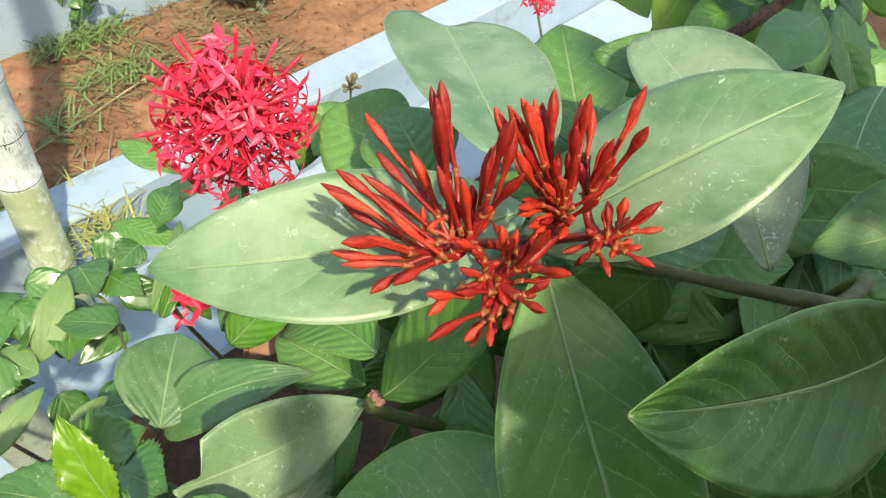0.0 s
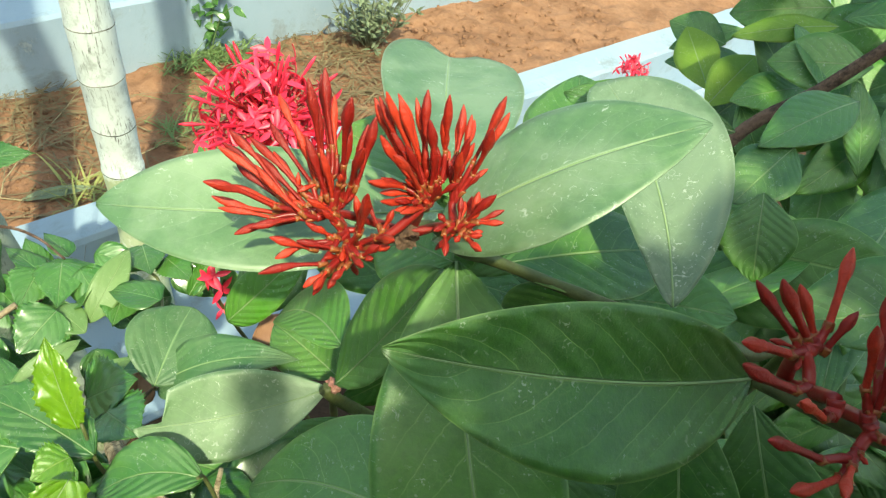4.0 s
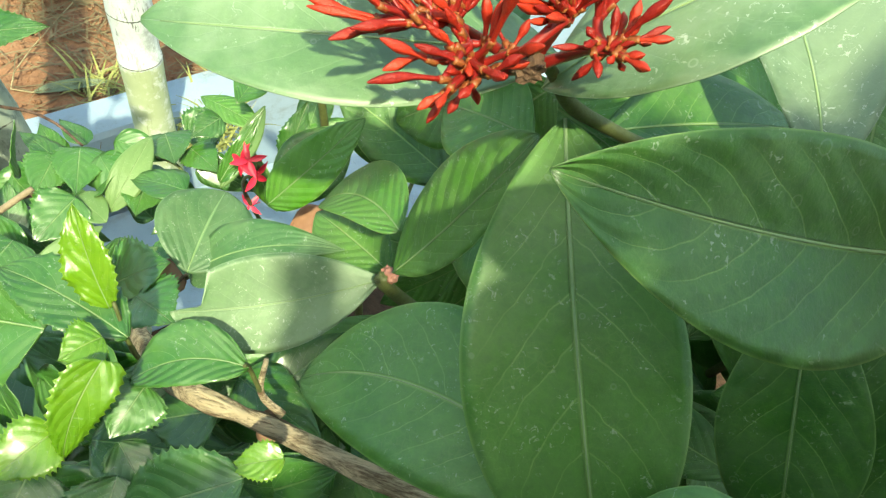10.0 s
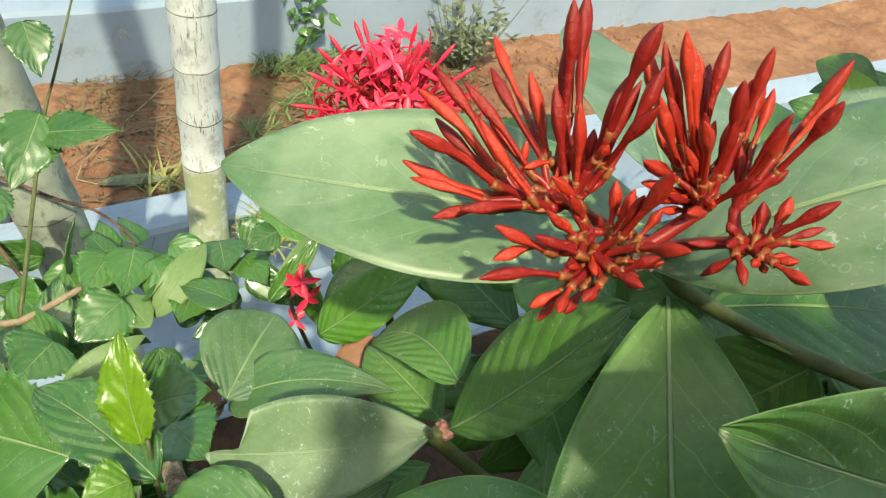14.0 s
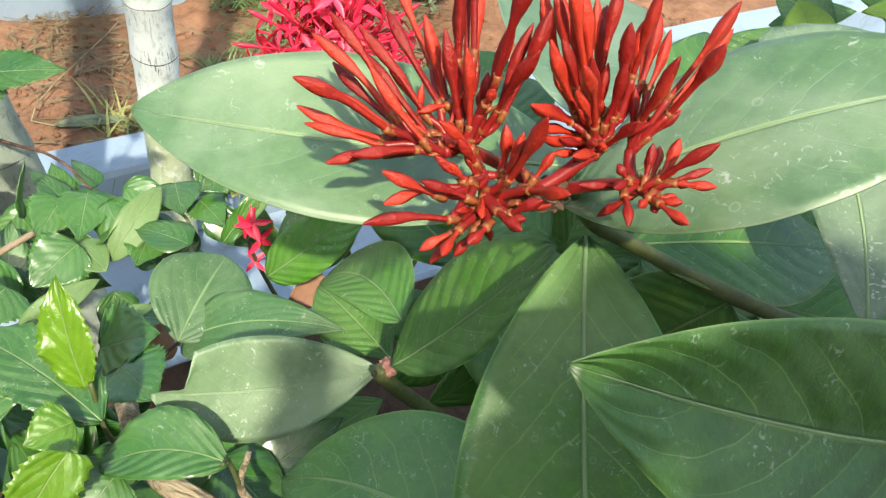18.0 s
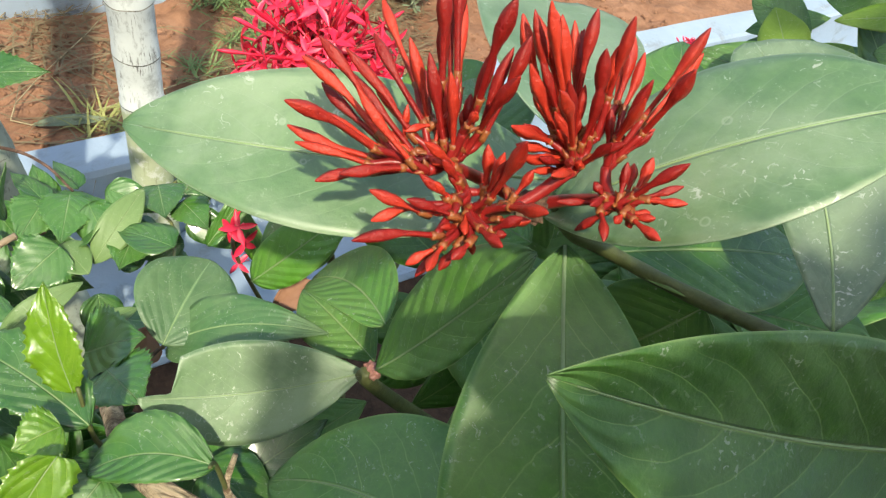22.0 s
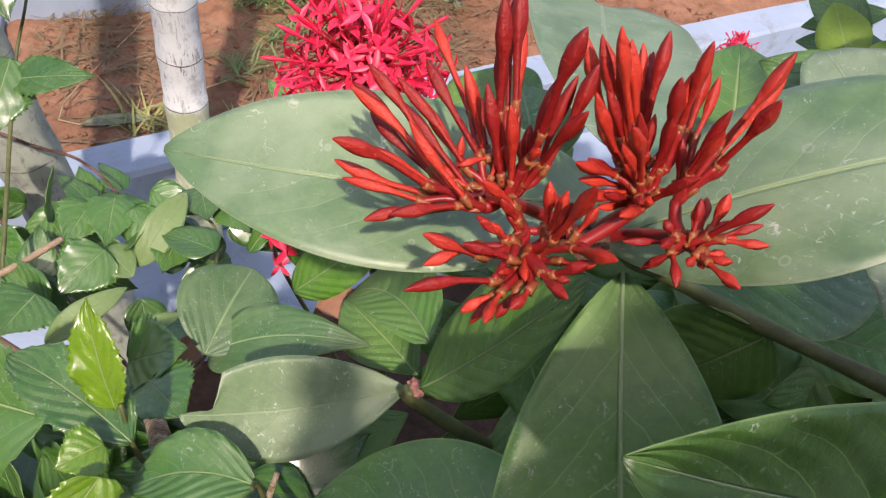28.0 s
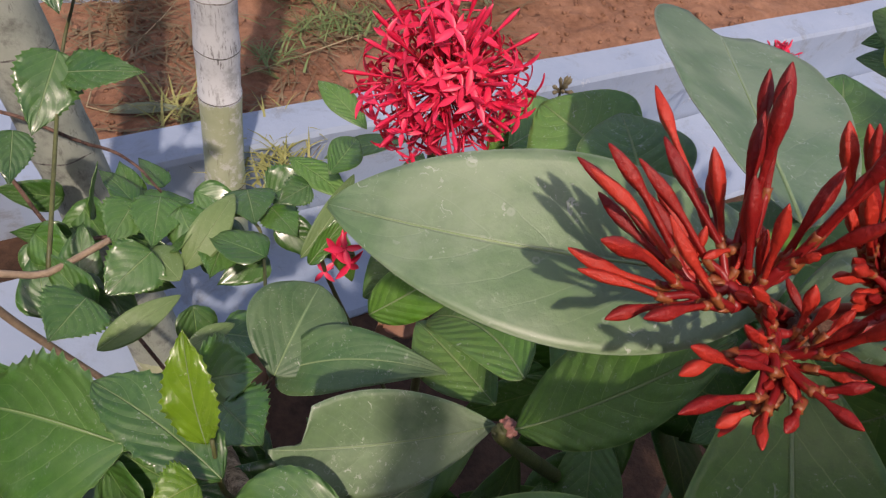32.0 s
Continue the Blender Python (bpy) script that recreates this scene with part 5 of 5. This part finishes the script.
# dry leaves caught in the shrubs
for a, b, w, n in (((-0.0806, 0.2742, 0.6156), (-0.0585, 0.2904, 0.6275), 0.022, (0.1, -0.6, 0.7)), ((-0.1377, 0.2176, 0.6256), (-0.1298, 0.1892, 0.6287), 0.022, (0.5, -0.7, 0.3)),
                   ((-0.0386, 0.1288, 0.6541), (-0.0244, 0.1160, 0.6563), 0.018, (0.1, -0.8, 0.5)), ((-0.0850, 0.2716, 0.6033), (-0.0744, 0.3076, 0.6077), 0.020, (0.3, -0.7, 0.4))):
    fallen = thing("dry_leaf", a, "curled dry brown leaf caught among the green leaves", "dry leaf", "dry leaves in the shrubs")
    blade(a, b, w, n, BROWN, fallen, fold=0.4, wave=0.06, rib=False, name="blade")

# knuckle where the two lower leaves meet
bm = bmesh.new()
bmesh.ops.create_icosphere(bm, subdivisions=3, radius=0.0042)
for q in bm.verts:
    q.co *= 1 + 0.4 * noise.noise(q.co * 700)
me = bpy.data.meshes.new("node")
bm.to_mesh(me)
bm.free()
me.materials.append(NODE)
part("node", me, ixora_shrub, (0.0056, 0.1851, 0.7204), "pinkish brown joint")

# twigs on the left
stem("twig", [(-0.27, 0.32, 0.25), (-0.5324, 0.3952, 0.4705), (-0.4279, 0.4181, 0.4851), (-0.3808, 0.4161, 0.4875), (-0.3421, 0.4030, 0.4807)], 0.0022, 0.0012, WOOD, hibiscus_shrub)
stem("branch", [(-0.28, 0.33, 0.15), (-0.3889, 0.2397, 0.4863), (-0.3491, 0.2703, 0.5079), (-0.3191, 0.3091, 0.5254)], 0.0038, 0.0024, TAN, hibiscus_shrub, knots=0.2)
stem("twig", [(-0.3491, 0.2703, 0.5079), (-0.4497, 0.4289, 0.5568), (-0.4584, 0.4700, 0.5988), (-0.4679, 0.5148, 0.6447)], 0.002, 0.001, TWIG, hibiscus_shrub)
stem("twig", [(-0.0239, 0.1186, 0.6796), (-0.0356, 0.1219, 0.6894), (-0.0363, 0.1319, 0.7040)], 0.0022, 0.0012, BARK, hibiscus_shrub)
stem("petiole", [(-0.0356, 0.1219, 0.6894), (-0.0407, 0.1226, 0.7095), (-0.0368, 0.1126, 0.7300)], 0.0012, 0.0009, TWIG, hibiscus_shrub)
stem("petiole", [(-0.0874, 0.1270, 0.6642), (-0.0948, 0.1186, 0.6965), (-0.1018, 0.1242, 0.7283)], 0.0015, 0.0009, TWIG, hibiscus_shrub)
stem("petiole", [(-0.1159, 0.1867, 0.6515), (-0.1162, 0.1967, 0.6465), (-0.1189, 0.2021, 0.6382)], 0.0012, 0.0009, WOOD, hibiscus_shrub)
stem("twig", [(-0.3171, 0.4242, 0.4640), (-0.2492, 0.4023, 0.4947), (-0.2223, 0.3754, 0.4982), (-0.1417, 0.2378, 0.5909), (-0.1189, 0.2021, 0.6382)], 0.0016, 0.0012, TWIG, hibiscus_shrub)
stem("twig", [(-0.3990, 0.3336, 0.4482), (-0.3589, 0.3682, 0.4479), (-0.3042, 0.4036, 0.4728), (-0.2651, 0.4198, 0.4836)], 0.0022, 0.0012, WOOD, hibiscus_shrub)

# yellowing tufts and a leafy weed at the foot of the wall
tuft_spots = [Vector((-0.4559, 0.8339, 0.3876)), Vector((-0.3963, 0.7706, 0.4041)), Vector((-0.4251, 0.7501, 0.4001)), Vector((-0.6182, 0.7989, 0.3664))]
for q in tuft_spots:
    q.z = 0.147
tagged(new("grass", blades_mesh("grass", YELLOWED, rg, tuft_spots, 200, 0.10, 0.0026, 0.30, 0.022)), "yellowing tufts of broader grass in the bed", "grass", kind="stuff")
creeper = thing("weed", (-0.6230, 1.2850, 0.1450), "small green leafy weed at the foot of the wall", "weed")
rw = random.Random(21)
for k in range(9):
    a = rw.uniform(-0.9, 0.9)
    top = Vector((-0.6230, 1.2850, 0.1450)) + Vector((math.sin(a) * 0.10, 0.02 * math.cos(k), 0.05 + 0.13 * rw.random()))
    stem("stalk", [(-0.6230, 1.2850, 0.1450), Vector((-0.6230, 1.2850, 0.1450)).lerp(top, 0.5) + Vector((0, 0, 0.03)), top], 0.0018, 0.0008, WEED, creeper, sides=5)
    for i in range(7):
        p = Vector((-0.6230, 1.2850, 0.1450)).lerp(top, rw.uniform(0.35, 1.0))
        blade(p, p + Vector((rw.gauss(0, 1), rw.gauss(-0.4, 0.6), rw.gauss(0.1, 0.6))).normalized() * 0.035, 0.016, (rw.gauss(0, 0.4), -0.6, 0.7), HIB, creeper, "ovate", rib=False, nu=8, nv=2)

# weeds on the bed
dusty = thing("weed", (-0.3142, 1.4633, 0.1450), "dusty grey-green weed clump on the soil", "weed")
rd = random.Random(9)
for k in range(46):
    a = rd.uniform(0, 6.28)
    d = Vector((math.cos(a), math.sin(a), 0)) * rd.uniform(0.02, 0.13)
    top = Vector((-0.3142, 1.4633, 0.1450)) + d + Vector((0, 0, rd.uniform(0.05, 0.19)))
    stem("stalk", [(-0.3142, 1.4633, 0.1450), Vector((-0.3142, 1.4633, 0.1450)) + d * 0.4 + Vector((0, 0, 0.04)), top], 0.0016, 0.0008, DUSTY, dusty, sides=5)
    for i in range(9):
        t = rd.uniform(0.3, 1)
        p = Vector((-0.3142, 1.4633, 0.1450)).lerp(top, t)
        q = p + Vector((rd.gauss(0, 1), rd.gauss(0, 1), rd.gauss(0.3, 0.6))).normalized() * 0.022
        blade(p, q, 0.007, (rd.gauss(0, 0.4), -0.5, 0.8), DUSTYLEAF, dusty, rib=False, nu=5, nv=1)

thicket(hibiscus, 14, (-0.4838, 0.3329, 0.4616), (-0.2733, 0.4204, 0.5093), (-0.3417, 0.1879, 0.5055), (-0.5822, 0.3989, 0.3456), 0.06, 0.62, 12, teeth=0.16)

# spent flower head behind the open ball
spent = part("spent_head", None, back_shrub, (-0.0404, 0.6271, 0.5794), "greenish brown spent flower head")
rs = random.Random(4)
for k in range(11):
    d = Vector((rs.gauss(0, 0.6), rs.gauss(-0.2, 0.6), rs.uniform(0.2, 1))).normalized()
    v, f = tube([Vector((0, 0, 0)), d * 0.010, d * 0.014, d * 0.018], [0.0012, 0.0015, 0.0024, 0.0004], 6)
    part("calyx", mesh_of("calyx", v, f, SPENT), spent, (-0.0404, 0.6271, 0.5794))
stem("branch", [(-0.066, 0.452, 0.30), Vector((-0.0404, 0.6271, 0.5794)) + Vector((0, 0, -0.12)), (-0.0404, 0.6271, 0.5794)], 0.003, 0.0012, TWIG, back_shrub)

# strap leaf lying on the soil by the kerb, a bent dry stalk above it
blade((-0.7091, 0.7421, 0.1550), (-0.6071, 0.8054, 0.1650), 0.022, (0, -0.3, 1), DUSTYLEAF, dusty, "narrow", arch=0.03, fold=0.3, rib=False, label="long faded strap leaf on the soil")
stem("stalk", [(-0.3142, 1.4633, 0.1450), (-0.7091, 0.7421, 0.1550), (-0.7878, 1.0617, 0.1600)], 0.0016, 0.0010, STRAW, dusty)
